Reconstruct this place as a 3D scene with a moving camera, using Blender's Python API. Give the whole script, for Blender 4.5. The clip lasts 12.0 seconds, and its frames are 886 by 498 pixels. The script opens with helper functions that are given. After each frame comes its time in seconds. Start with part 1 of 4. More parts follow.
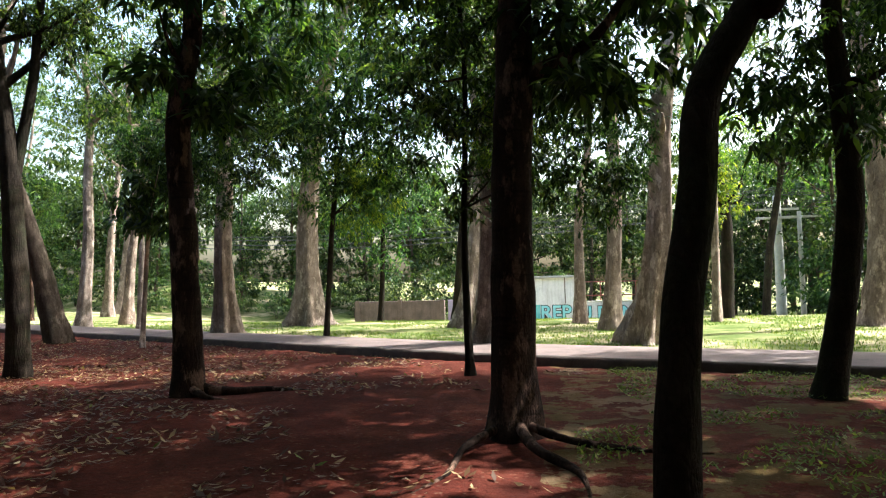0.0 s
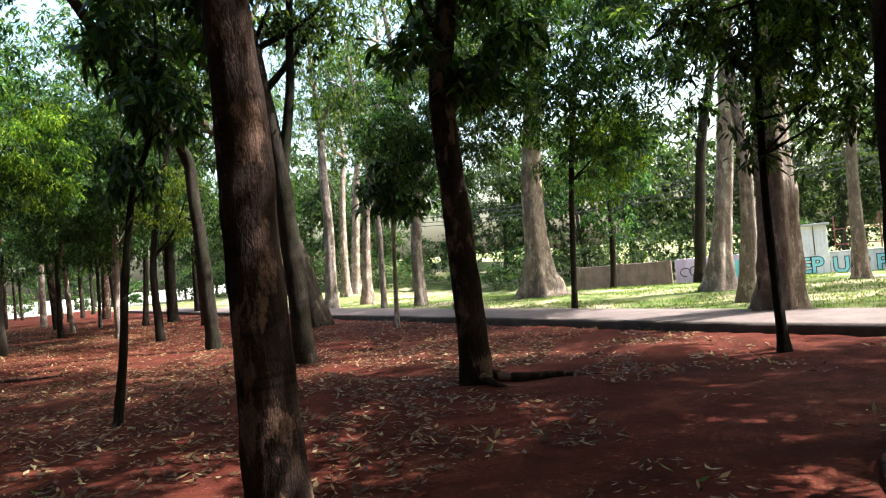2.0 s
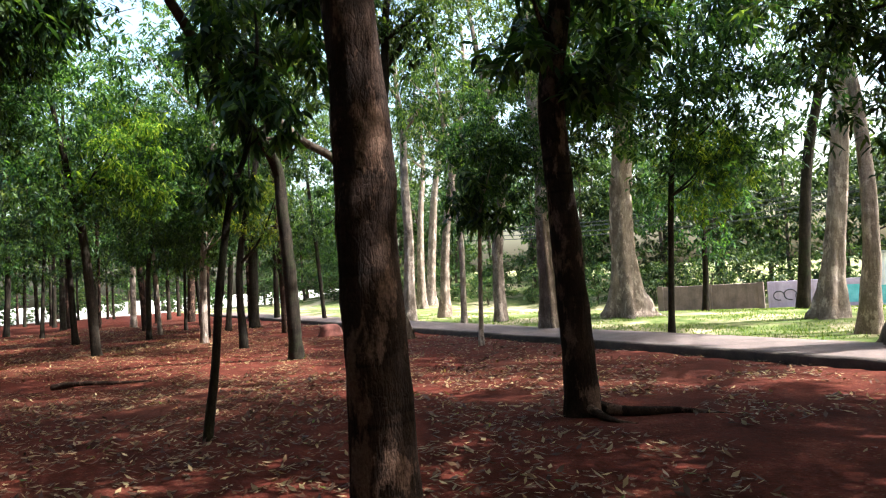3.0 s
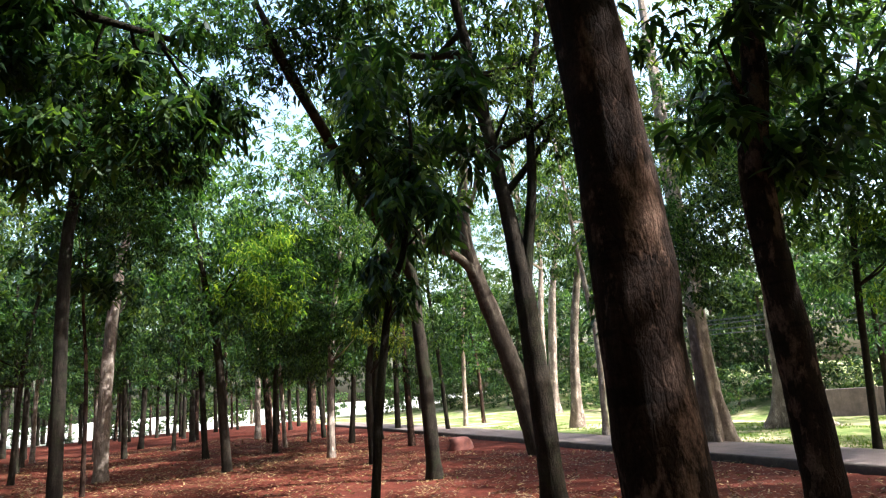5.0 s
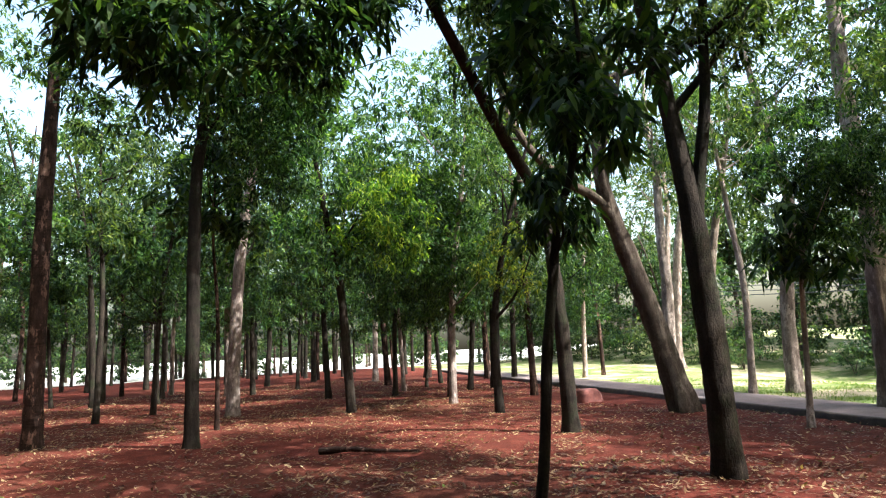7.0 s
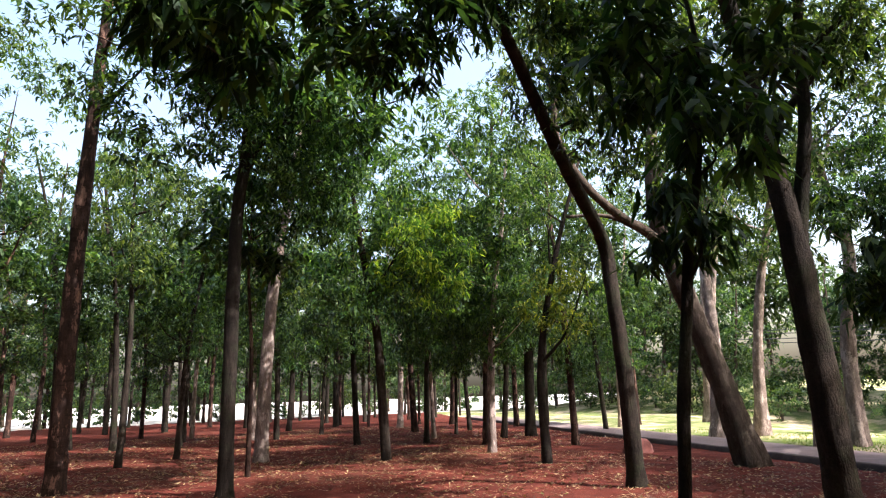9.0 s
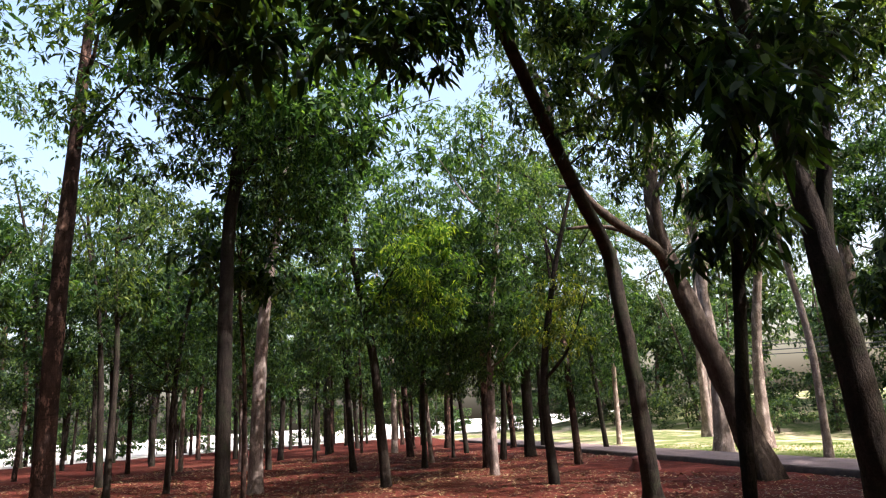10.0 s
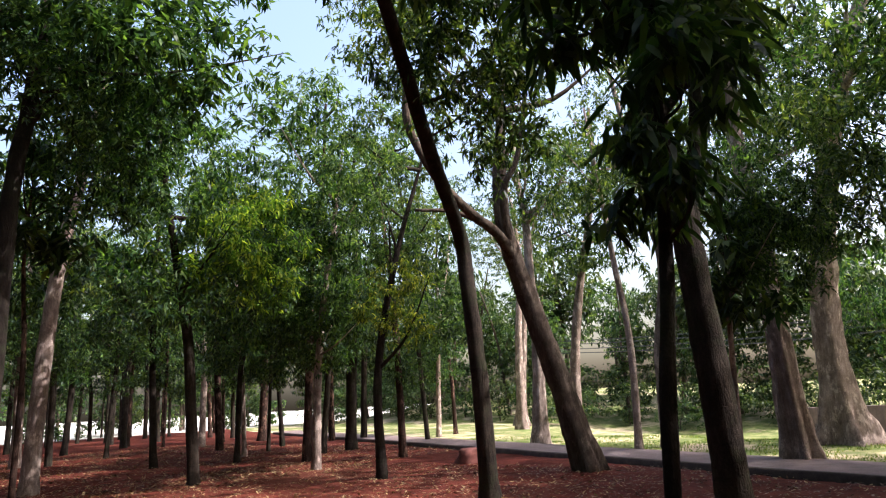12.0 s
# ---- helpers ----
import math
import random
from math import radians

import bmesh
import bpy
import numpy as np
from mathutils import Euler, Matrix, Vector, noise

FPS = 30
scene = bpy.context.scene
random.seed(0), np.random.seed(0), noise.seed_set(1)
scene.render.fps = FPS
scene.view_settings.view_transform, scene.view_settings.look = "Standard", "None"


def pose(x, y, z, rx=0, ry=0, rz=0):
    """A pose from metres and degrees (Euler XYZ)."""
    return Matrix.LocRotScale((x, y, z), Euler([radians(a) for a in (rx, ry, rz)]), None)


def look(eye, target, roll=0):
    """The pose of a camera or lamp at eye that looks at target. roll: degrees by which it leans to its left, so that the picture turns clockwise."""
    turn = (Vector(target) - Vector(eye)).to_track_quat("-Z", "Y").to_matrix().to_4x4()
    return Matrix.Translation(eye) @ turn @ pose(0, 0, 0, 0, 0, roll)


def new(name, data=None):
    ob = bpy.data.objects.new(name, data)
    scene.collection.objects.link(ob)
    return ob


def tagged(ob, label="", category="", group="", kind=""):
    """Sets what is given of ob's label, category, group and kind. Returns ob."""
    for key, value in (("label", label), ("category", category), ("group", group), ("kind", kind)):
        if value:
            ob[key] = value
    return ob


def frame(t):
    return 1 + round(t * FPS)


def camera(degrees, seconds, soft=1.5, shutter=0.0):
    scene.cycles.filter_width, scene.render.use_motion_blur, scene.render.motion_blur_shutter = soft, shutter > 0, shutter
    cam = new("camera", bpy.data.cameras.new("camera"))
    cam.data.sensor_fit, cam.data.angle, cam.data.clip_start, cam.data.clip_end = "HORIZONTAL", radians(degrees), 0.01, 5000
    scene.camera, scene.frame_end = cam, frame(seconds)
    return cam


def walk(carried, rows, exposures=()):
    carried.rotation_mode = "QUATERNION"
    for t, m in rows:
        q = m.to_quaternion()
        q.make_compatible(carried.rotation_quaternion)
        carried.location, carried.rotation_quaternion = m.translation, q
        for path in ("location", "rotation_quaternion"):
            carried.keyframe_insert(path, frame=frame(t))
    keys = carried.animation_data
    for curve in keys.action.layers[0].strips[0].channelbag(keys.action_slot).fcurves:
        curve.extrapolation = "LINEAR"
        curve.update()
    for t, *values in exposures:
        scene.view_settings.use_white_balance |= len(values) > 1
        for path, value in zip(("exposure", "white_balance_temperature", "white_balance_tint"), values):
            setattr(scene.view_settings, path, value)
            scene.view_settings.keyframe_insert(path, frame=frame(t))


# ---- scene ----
cam = camera(66.6, 12.0, 1.15)
PATH = [
    (0, (0.051, 0.757, 1.305), (-0.262, 2.73, 1.412), -1.4),
    (0.5, (-0.241, 0.888, 1.374), (-0.769, 2.813, 1.506), -3.8),
    (1, (-0.551, 1.013, 1.402), (-1.255, 2.882, 1.51), -4.4),
    (1.5, (-0.85, 1.103, 1.445), (-1.654, 2.933, 1.505), -4.7),
    (2, (-1.128, 1.229, 1.471), (-2.007, 3.025, 1.513), -5.4),
    (2.5, (-1.408, 1.395, 1.531), (-2.382, 3.141, 1.588), -5.2),
    (3, (-1.698, 1.525, 1.568), (-2.758, 3.218, 1.663), -3.6),
    (3.5, (-1.981, 1.619, 1.631), (-3.116, 3.257, 1.804), -4.6),
    (5.5, (-3.155, 2.008, 1.724), (-4.478, 3.442, 2.165), -3.8),
    (6, (-3.453, 2.119, 1.705), (-4.856, 3.489, 2.101), -3.8),
    (6.5, (-3.746, 2.217, 1.695), (-5.214, 3.531, 2.041), -3.7),
    (7, (-4.046, 2.323, 1.683), (-5.561, 3.595, 1.979), -2.5),
    (7.5, (-4.323, 2.454, 1.714), (-5.849, 3.712, 2.006), -2.2),
    (9.5, (-5.386, 2.266, 1.633), (-6.899, 3.489, 2.097), -2.2),
    (10, (-5.653, 2.35, 1.627), (-7.135, 3.6, 2.118), -3.6),
    (10.5, (-5.897, 2.52, 1.658), (-7.304, 3.826, 2.22), -4.1),
    (11, (-6.162, 2.638, 1.658), (-7.473, 4.045, 2.208), -2.8),
    (11.5, (-6.424, 2.741, 1.644), (-7.629, 4.261, 2.134), -3.0),
    (12, (-6.668, 2.838, 1.597), (-7.779, 4.441, 2.04), -3.0),
]
walk(cam, [(t, look(eye, target, roll)) for t, eye, target, roll in PATH],
     [(0, 1.85, 5750, 6), (3, 1.95, 5700, 6), (7.5, 1.95, 5600, 8), (9.5, 1.55, 5850, 20), (12, 1.32, 5850, 20)])

# ---- light ----
SUN_AZ, SUN_EL = 66.0, 52.0      # degrees clockwise from +y, and above the ground
world = bpy.data.worlds.new("sky")
scene.world = world
world.use_nodes = True
wn = world.node_tree
sky = wn.nodes.new("ShaderNodeTexSky")
sky.sky_type = "NISHITA"
sky.sun_disc = False
sky.sun_elevation, sky.sun_rotation = radians(SUN_EL), radians(SUN_AZ)
sky.dust_density, sky.air_density, sky.ozone_density = 6.0, 1.6, 0.0
wn.links.new(sky.outputs[0], wn.nodes["Background"].inputs[0])
wn.nodes["Background"].inputs[1].default_value = 0.15
lamp = bpy.data.lights.new("sun", "SUN")
lamp.energy, lamp.angle, lamp.color = 5.0, radians(0.6), (1.0, 0.93, 0.82)
sun = new("sun", lamp)
to_sun = Vector((math.sin(radians(SUN_AZ)) * math.cos(radians(SUN_EL)), math.cos(radians(SUN_AZ)) * math.cos(radians(SUN_EL)), math.sin(radians(SUN_EL))))
sun.matrix_world = look(to_sun * 60, (0, 0, 0))

rng = np.random.default_rng(7)


# ---- materials ----
def material(name):
    m = bpy.data.materials.new(name)
    m.use_nodes = True
    return m, m.node_tree, m.node_tree.nodes["Principled BSDF"]


def node(tree, kind, **inputs):
    n = tree.nodes.new(kind)
    for key, value in inputs.items():
        n.inputs[key.replace("_", " ")].default_value = value
    return n


def link(tree, a, b):
    tree.links.new(a, b)


def ramp(tree, source, *stops):
    n = tree.nodes.new("ShaderNodeValToRGB")
    e = n.color_ramp.elements
    while len(e) < len(stops):
        e.new(0.5)
    for el, (p, c) in zip(e, stops):
        el.position, el.color = p, (*c, 1)
    link(tree, source, n.inputs[0])
    return n.outputs[0]


def mix(tree, fac, a, b, blend="MIX"):
    n = tree.nodes.new("ShaderNodeMix")
    n.data_type, n.blend_type = "RGBA", blend
    for source, i in ((fac, 0), (a, 6), (b, 7)):
        if isinstance(source, (int, float)):
            n.inputs[i].default_value = source
        elif isinstance(source, tuple):
            n.inputs[i].default_value = (*source, 1)
        else:
            link(tree, source, n.inputs[i])
    return n.outputs[2]


def calc(tree, op, a, b=None, c=None):
    n = tree.nodes.new("ShaderNodeMath")
    n.operation = op
    for i, v in enumerate((a, b, c)):
        if v is None:
            continue
        if isinstance(v, (int, float)):
            n.inputs[i].default_value = v
        else:
            link(tree, v, n.inputs[i])
    return n.outputs[0]


def noise_of(tree, coord, scale, detail=4.0, rough=0.6):
    n = node(tree, "ShaderNodeTexNoise", Scale=scale, Detail=detail, Roughness=rough)
    link(tree, coord, n.inputs["Vector"])
    return n.outputs["Fac"]


def bump(tree, bsdf, height, strength, distance):
    n = node(tree, "ShaderNodeBump", Strength=strength, Distance=distance)
    link(tree, height, n.inputs["Height"])
    link(tree, n.outputs[0], bsdf.inputs["Normal"])


def stretched(tree, sx, sy, sz, object_space=True):
    tc = tree.nodes.new("ShaderNodeTexCoord")
    mp = tree.nodes.new("ShaderNodeMapping")
    mp.inputs["Scale"].default_value = (sx, sy, sz)
    link(tree, tc.outputs["Object"], mp.inputs["Vector"])
    return mp.outputs[0]


def bark(name, dark, mid, light, ring=0.3, pale=0.2, moss=0.0, fresh=2.1):
    """Mottled bark: furrows, cracked plates, flaked pale patches, a few cross rings and moss; each tree its own."""
    m, t, b = material(name)
    tc, info = t.nodes.new("ShaderNodeTexCoord"), t.nodes.new("ShaderNodeObjectInfo")
    shift = t.nodes.new("ShaderNodeVectorMath")
    shift.operation = "MULTIPLY_ADD"
    link(t, info.outputs["Random"], shift.inputs[0])
    shift.inputs[1].default_value = (37, 23, 51)
    link(t, tc.outputs["Object"], shift.inputs[2])

    def space(sx, sy, sz):
        mp = t.nodes.new("ShaderNodeMapping")
        mp.inputs["Scale"].default_value = (sx, sy, sz)
        link(t, shift.outputs[0], mp.inputs["Vector"])
        return mp.outputs[0]
    plain = space(1, 1, 1)
    furrow = noise_of(t, space(16, 16, 2.2), 1.2, 7, 0.72)
    mottle = noise_of(t, space(1, 1, 0.55), 4.0, 7, 0.7)
    grit = noise_of(t, plain, 45, 4, 0.7)
    rings = noise_of(t, space(0.8, 0.8, 7.0), 1.5, 3, 0.5)
    plates = node(t, "ShaderNodeTexVoronoi", Scale=1.0)
    plates.feature = "DISTANCE_TO_EDGE"
    warp = t.nodes.new("ShaderNodeMix")
    warp.data_type, warp.blend_type = "RGBA", "ADD"
    warp.inputs[0].default_value = 1.2
    wob = node(t, "ShaderNodeTexNoise", Scale=6.0, Detail=4.0)
    link(t, plain, wob.inputs["Vector"])
    link(t, space(24, 24, 10), warp.inputs[6]), link(t, wob.outputs["Color"], warp.inputs[7])
    link(t, warp.outputs[2], plates.inputs["Vector"])
    base = ramp(t, calc(t, "MULTIPLY_ADD", mottle, 0.65, calc(t, "MULTIPLY", furrow, 0.35)), (0.34, dark), (0.5, mid), (0.66, light))
    crack = ramp(t, plates.outputs["Distance"], (0.0, (0.16, 0.16, 0.16)), (0.06, (0, 0, 0)))
    base = mix(t, crack, base, tuple(c * 0.5 for c in dark))
    base = mix(t, ramp(t, rings, (0.60, (0, 0, 0)), (0.66, (ring, ring, ring))), base, dark)
    flake = ramp(t, noise_of(t, space(1, 1, 0.45), 4.2, 9, 0.7), (0.535, (0, 0, 0)), (0.60, (pale, pale, pale)))
    base = mix(t, flake, base, tuple(min(1, c * fresh) for c in light))
    if moss:
        spot = ramp(t, noise_of(t, plain, 1.6, 6, 0.75), (0.5, (0, 0, 0)), (0.66, (moss, moss, moss)))
        base = mix(t, spot, base, (0.034, 0.043, 0.019))
    base = mix(t, ramp(t, grit, (0.35, (0.45, 0.45, 0.45)), (0.6, (0, 0, 0))), base, tuple(c * 0.6 for c in dark))
    tone = calc(t, "MULTIPLY_ADD", info.outputs["Random"], 0.5, 0.75)
    tint = t.nodes.new("ShaderNodeVectorMath")
    tint.operation = "SCALE"
    link(t, base, tint.inputs[0]), link(t, tone, tint.inputs["Scale"])
    link(t, tint.outputs[0], b.inputs["Base Color"])
    b.inputs["Roughness"].default_value = 0.92
    b.inputs["Specular IOR Level"].default_value = 0.08
    relief = calc(t, "ADD", calc(t, "ADD", furrow, calc(t, "MULTIPLY", mottle, 0.8)), calc(t, "ADD", calc(t, "MULTIPLY", grit, 0.25), calc(t, "MINIMUM", calc(t, "MULTIPLY", plates.outputs["Distance"], 0.8), 0.12)))
    bump(t, b, relief, 0.9, 0.03)
    return m


def leaf_material(name, deep, mid, bright, through_it=0.45):
    m, t, b = material(name)
    geo, info = t.nodes.new("ShaderNodeNewGeometry"), t.nodes.new("ShaderNodeObjectInfo")
    c = ramp(t, geo.outputs["Random Per Island"], (0.0, deep), (0.55, mid), (1.0, bright))
    hsv = t.nodes.new("ShaderNodeHueSaturation")
    link(t, calc(t, "MULTIPLY_ADD", info.outputs["Random"], 0.04, 0.48), hsv.inputs["Hue"])
    link(t, calc(t, "MULTIPLY_ADD", info.outputs["Random"], 0.5, 0.75), hsv.inputs["Value"])
    link(t, c, hsv.inputs["Color"])
    link(t, hsv.outputs[0], b.inputs["Base Color"])
    b.inputs["Roughness"].default_value = 0.45
    b.inputs["Specular IOR Level"].default_value = 0.15
    tr = t.nodes.new("ShaderNodeBsdfTranslucent")
    link(t, mix(t, 1.0, hsv.outputs[0], (1.65, 1.75, 0.55), "MULTIPLY"), tr.inputs[0])
    ms = t.nodes.new("ShaderNodeMixShader")
    ms.inputs[0].default_value = through_it
    link(t, b.outputs[0], ms.inputs[1]), link(t, tr.outputs[0], ms.inputs[2])
    link(t, ms.outputs[0], t.nodes["Material Output"].inputs[0])
    return m


def ground_material():
    m, t, b = material("red_earth_and_grass")
    pos = t.nodes.new("ShaderNodeNewGeometry").outputs["Position"]
    xyz = t.nodes.new("ShaderNodeSeparateXYZ")
    link(t, pos, xyz.inputs[0])
    x, y = xyz.outputs[0], xyz.outputs[1]
    # red earth with trodden, darker and dustier areas and scraps of litter
    big, mid_n, fine = noise_of(t, pos, 0.22, 5), noise_of(t, pos, 1.7, 6, 0.65), noise_of(t, pos, 22, 5, 0.7)
    soil = ramp(t, mid_n, (0.3, (0.042, 0.0085, 0.0055)), (0.55, (0.098, 0.0215, 0.0135)), (0.75, (0.18, 0.052, 0.030)))
    soil = mix(t, ramp(t, big, (0.45, (0, 0, 0)), (0.7, (0.45, 0.45, 0.45))), soil, (0.082, 0.036, 0.021))
    soil = mix(t, ramp(t, fine, (0.4, (0.0, 0.0, 0.0)), (0.7, (0.55, 0.55, 0.55))), soil, (0.025, 0.009, 0.006))
    vor = node(t, "ShaderNodeTexVoronoi", Scale=16.0)
    link(t, pos, vor.inputs["Vector"])
    scrap = calc(t, "MULTIPLY", calc(t, "LESS_THAN", vor.outputs["Distance"], 0.22), calc(t, "GREATER_THAN", mid_n, 0.5))
    soil = mix(t, calc(t, "MULTIPLY", scrap, 0.35), soil, (0.19, 0.13, 0.08))
    # lawn
    lawn = ramp(t, noise_of(t, pos, 1.1, 6, 0.7), (0.3, (0.055, 0.08, 0.017)), (0.45, (0.105, 0.135, 0.036)), (0.62, (0.22, 0.21, 0.095)))
    lawn = mix(t, ramp(t, noise_of(t, pos, 35, 4, 0.8), (0.4, (0, 0, 0)), (0.7, (0.5, 0.5, 0.5))), lawn, (0.055, 0.085, 0.02))
    # pale bare patches, their colour lightened further to stand for patches of sun
    bare = ramp(t, noise_of(t, pos, 0.35, 5, 0.65), (0.5, (0, 0, 0)), (0.6, (0.8, 0.8, 0.8)))
    lawn = mix(t, bare, lawn, (0.46, 0.37, 0.24))
    line_a = calc(t, "MULTIPLY_ADD", x, -0.55, 11.54)
    line_b = calc(t, "MULTIPLY_ADD", x, -0.40, 11.72)
    beyond = calc(t, "SUBTRACT", y, calc(t, "ADD", calc(t, "MAXIMUM", line_a, line_b), 1.0))
    edge = calc(t, "ADD", beyond, calc(t, "MULTIPLY_ADD", mid_n, 0.8, -0.4))
    is_lawn = calc(t, "MULTIPLY", calc(t, "GREATER_THAN", edge, 0.0), 1.0)
    # thin weeds on the near side at the far right
    weed = calc(t, "MULTIPLY", calc(t, "GREATER_THAN", calc(t, "ADD", x, calc(t, "MULTIPLY", big, 3.0)), 1.5), calc(t, "GREATER_THAN", noise_of(t, pos, 2.3, 6, 0.7), 0.5))
    cover = calc(t, "MAXIMUM", is_lawn, calc(t, "MULTIPLY", weed, 0.3))
    colour = mix(t, cover, soil, lawn)
    # pale open ground far off on the left
    far_off = calc(t, "LESS_THAN", calc(t, "ADD", x, calc(t, "MULTIPLY", big, 8.0)), -66.0)
    colour = mix(t, far_off, colour, (0.5, 0.47, 0.4))
    link(t, colour, b.inputs["Base Color"])
    b.inputs["Roughness"].default_value = 0.95
    b.inputs["Specular IOR Level"].default_value = 0.06
    bump(t, b, calc(t, "ADD", mid_n, calc(t, "MULTIPLY", fine, 0.5)), 0.8, 0.05)
    return m


def rough_material(name, a, b_, scale=6.0, rough=0.85, strength=0.4, streak=None):
    m, t, b = material(name)
    plain = stretched(t, 1, 1, 1)
    n1, n2 = noise_of(t, plain, scale, 6, 0.65), noise_of(t, plain, scale * 9, 4, 0.7)
    c = ramp(t, n1, (0.32, a), (0.68, b_))
    c = mix(t, ramp(t, n2, (0.4, (0, 0, 0)), (0.75, (0.35, 0.35, 0.35))), c, tuple(v * 0.55 for v in a))
    if streak:
        s = noise_of(t, stretched(t, 5, 5, 0.35), 1.2, 5)
        c = mix(t, ramp(t, s, (0.5, (0, 0, 0)), (0.7, (0.6, 0.6, 0.6))), c, streak)
    link(t, c, b.inputs["Base Color"])
    b.inputs["Roughness"].default_value = rough
    bump(t, b, n2, strength, 0.01)
    return m


BARK_RED = bark("dark_red_brown_bark", (0.011, 0.007, 0.0055), (0.034, 0.020, 0.015), (0.082, 0.048, 0.034), ring=0.6, pale=0.6, moss=0.0, fresh=3.6)
BARK_DARK = bark("dark_grey_bark", (0.010, 0.008, 0.0065), (0.028, 0.021, 0.016), (0.062, 0.048, 0.035), ring=0.4, pale=0.07, moss=0.6)
BARK_GREY = bark("grey_brown_bark", (0.035, 0.025, 0.018), (0.085, 0.062, 0.046), (0.16, 0.125, 0.095), ring=0.2, pale=0.3, moss=0.25)
BARK_PALE = bark("pale_grey_bark", (0.09, 0.064, 0.050), (0.25, 0.19, 0.155), (0.46, 0.37, 0.31), ring=0.15, pale=0.4, moss=0.15)
LEAF_DEEP = leaf_material("deep_green_leaf", (0.010, 0.023, 0.012), (0.022, 0.047, 0.019), (0.09, 0.14, 0.034))
LEAF_MID = leaf_material("fresh_green_leaf", (0.018, 0.037, 0.017), (0.040, 0.074, 0.027), (0.15, 0.195, 0.052))
# brighter, yellower leaf: the glow of backlit foliage is put into its colour
LEAF_SUNLIT_YELLOW = leaf_material("sunlit_yellow_green_leaf", (0.030, 0.060, 0.014), (0.075, 0.13, 0.02), (0.30, 0.34, 0.04), 0.55)
LEAF_FAR = leaf_material("sunlit_woodland_leaf", (0.015, 0.031, 0.014), (0.033, 0.059, 0.024), (0.10, 0.135, 0.05))
GROUND = ground_material()
LITTER = leaf_material("dry_leaf", (0.05, 0.022, 0.011), (0.13, 0.075, 0.035), (0.36, 0.28, 0.14), 0.1)
GRASS = leaf_material("grass_blade", (0.05, 0.085, 0.015), (0.10, 0.15, 0.028), (0.20, 0.22, 0.05), 0.35)
PAVING = rough_material("worn_pinkish_concrete", (0.10, 0.070, 0.060), (0.18, 0.127, 0.112), 2.5, 0.9, 0.5)
KERB = rough_material("dark_kerb_stone", (0.035, 0.024, 0.02), (0.085, 0.06, 0.048), 4.0, 0.95, 0.8)
CONCRETE = rough_material("pale_concrete", (0.42, 0.40, 0.37), (0.62, 0.60, 0.56), 3.0, 0.85, 0.3)
PLASTER = rough_material("white_plaster", (0.62, 0.60, 0.66), (0.80, 0.78, 0.82), 1.5, 0.8, 0.2, (0.36, 0.33, 0.34))
BROWN_WALL = rough_material("brown_wall", (0.085, 0.06, 0.05), (0.17, 0.12, 0.10), 1.8, 0.9, 0.5, (0.06, 0.045, 0.04))
PURPLE = rough_material("lilac_painted_wall", (0.40, 0.30, 0.42), (0.55, 0.44, 0.56), 1.5, 0.8, 0.2, (0.3, 0.22, 0.3))
TEAL = rough_material("teal_paint", (0.10, 0.42, 0.45), (0.25, 0.62, 0.66), 2.0, 0.7, 0.1)
SKY_PAINT = rough_material("pale_cyan_paint", (0.22, 0.60, 0.70), (0.40, 0.75, 0.82), 2.0, 0.7, 0.1)
BLACK_PAINT = rough_material("black_paint", (0.012, 0.012, 0.016), (0.03, 0.03, 0.035), 3.0, 0.6, 0.1)
ROOF = rough_material("grey_sheet_roof", (0.30, 0.29, 0.29), (0.48, 0.47, 0.46), 2.0, 0.6, 0.2)
RUST = rough_material("rusty_red_steel", (0.16, 0.05, 0.04), (0.30, 0.10, 0.075), 5.0, 0.7, 0.3)
CABLE = rough_material("black_cable", (0.02, 0.02, 0.02), (0.04, 0.04, 0.04), 5.0, 0.6, 0.1)
RED_STUMP = rough_material("raw_red_wood", (0.09, 0.026, 0.019), (0.18, 0.055, 0.038), 7.0, 0.9, 1.0)


# ---- helpers for things ----
def mesh_of(name, verts, faces, mat, smooth=True):
    me = bpy.data.meshes.new(name)
    me.from_pydata([tuple(v) for v in verts], [], faces)
    me.materials.append(mat)
    if smooth:
        me.polygons.foreach_set("use_smooth", [True] * len(me.polygons))
    me.update()
    return me


def child(name, me, parent, label="", m=None):
    ob = new(name, me)
    ob.parent = parent
    if m is not None:
        ob.matrix_basis = m
    if label:
        tagged(ob, label)
    return ob


def part(name, bm, mat, parent, label=""):
    me = bpy.data.meshes.new(name)
    bm.to_mesh(me)
    bm.free()
    me.materials.append(mat)
    return child(name, me, parent, label)


def thing(name, x, y, z=0.0, **tags):
    ob = new(name)
    ob.empty_display_size = 0.2
    ob.location = (x, y, z)
    return tagged(ob, **tags)


def box(bm, x0, y0, z0, x1, y1, z1, bevel=0.0):
    r = bmesh.ops.create_cube(bm, size=1.0)
    for v in r["verts"]:
        v.co = Vector(((x0 + x1) / 2 + v.co.x * (x1 - x0), (y0 + y1) / 2 + v.co.y * (y1 - y0), (z0 + z1) / 2 + v.co.z * (z1 - z0)))
    if bevel:
        edges = list({e for v in r["verts"] for e in v.link_edges})
        bmesh.ops.bevel(bm, geom=edges, offset=bevel, segments=2, affect="EDGES", profile=0.5)


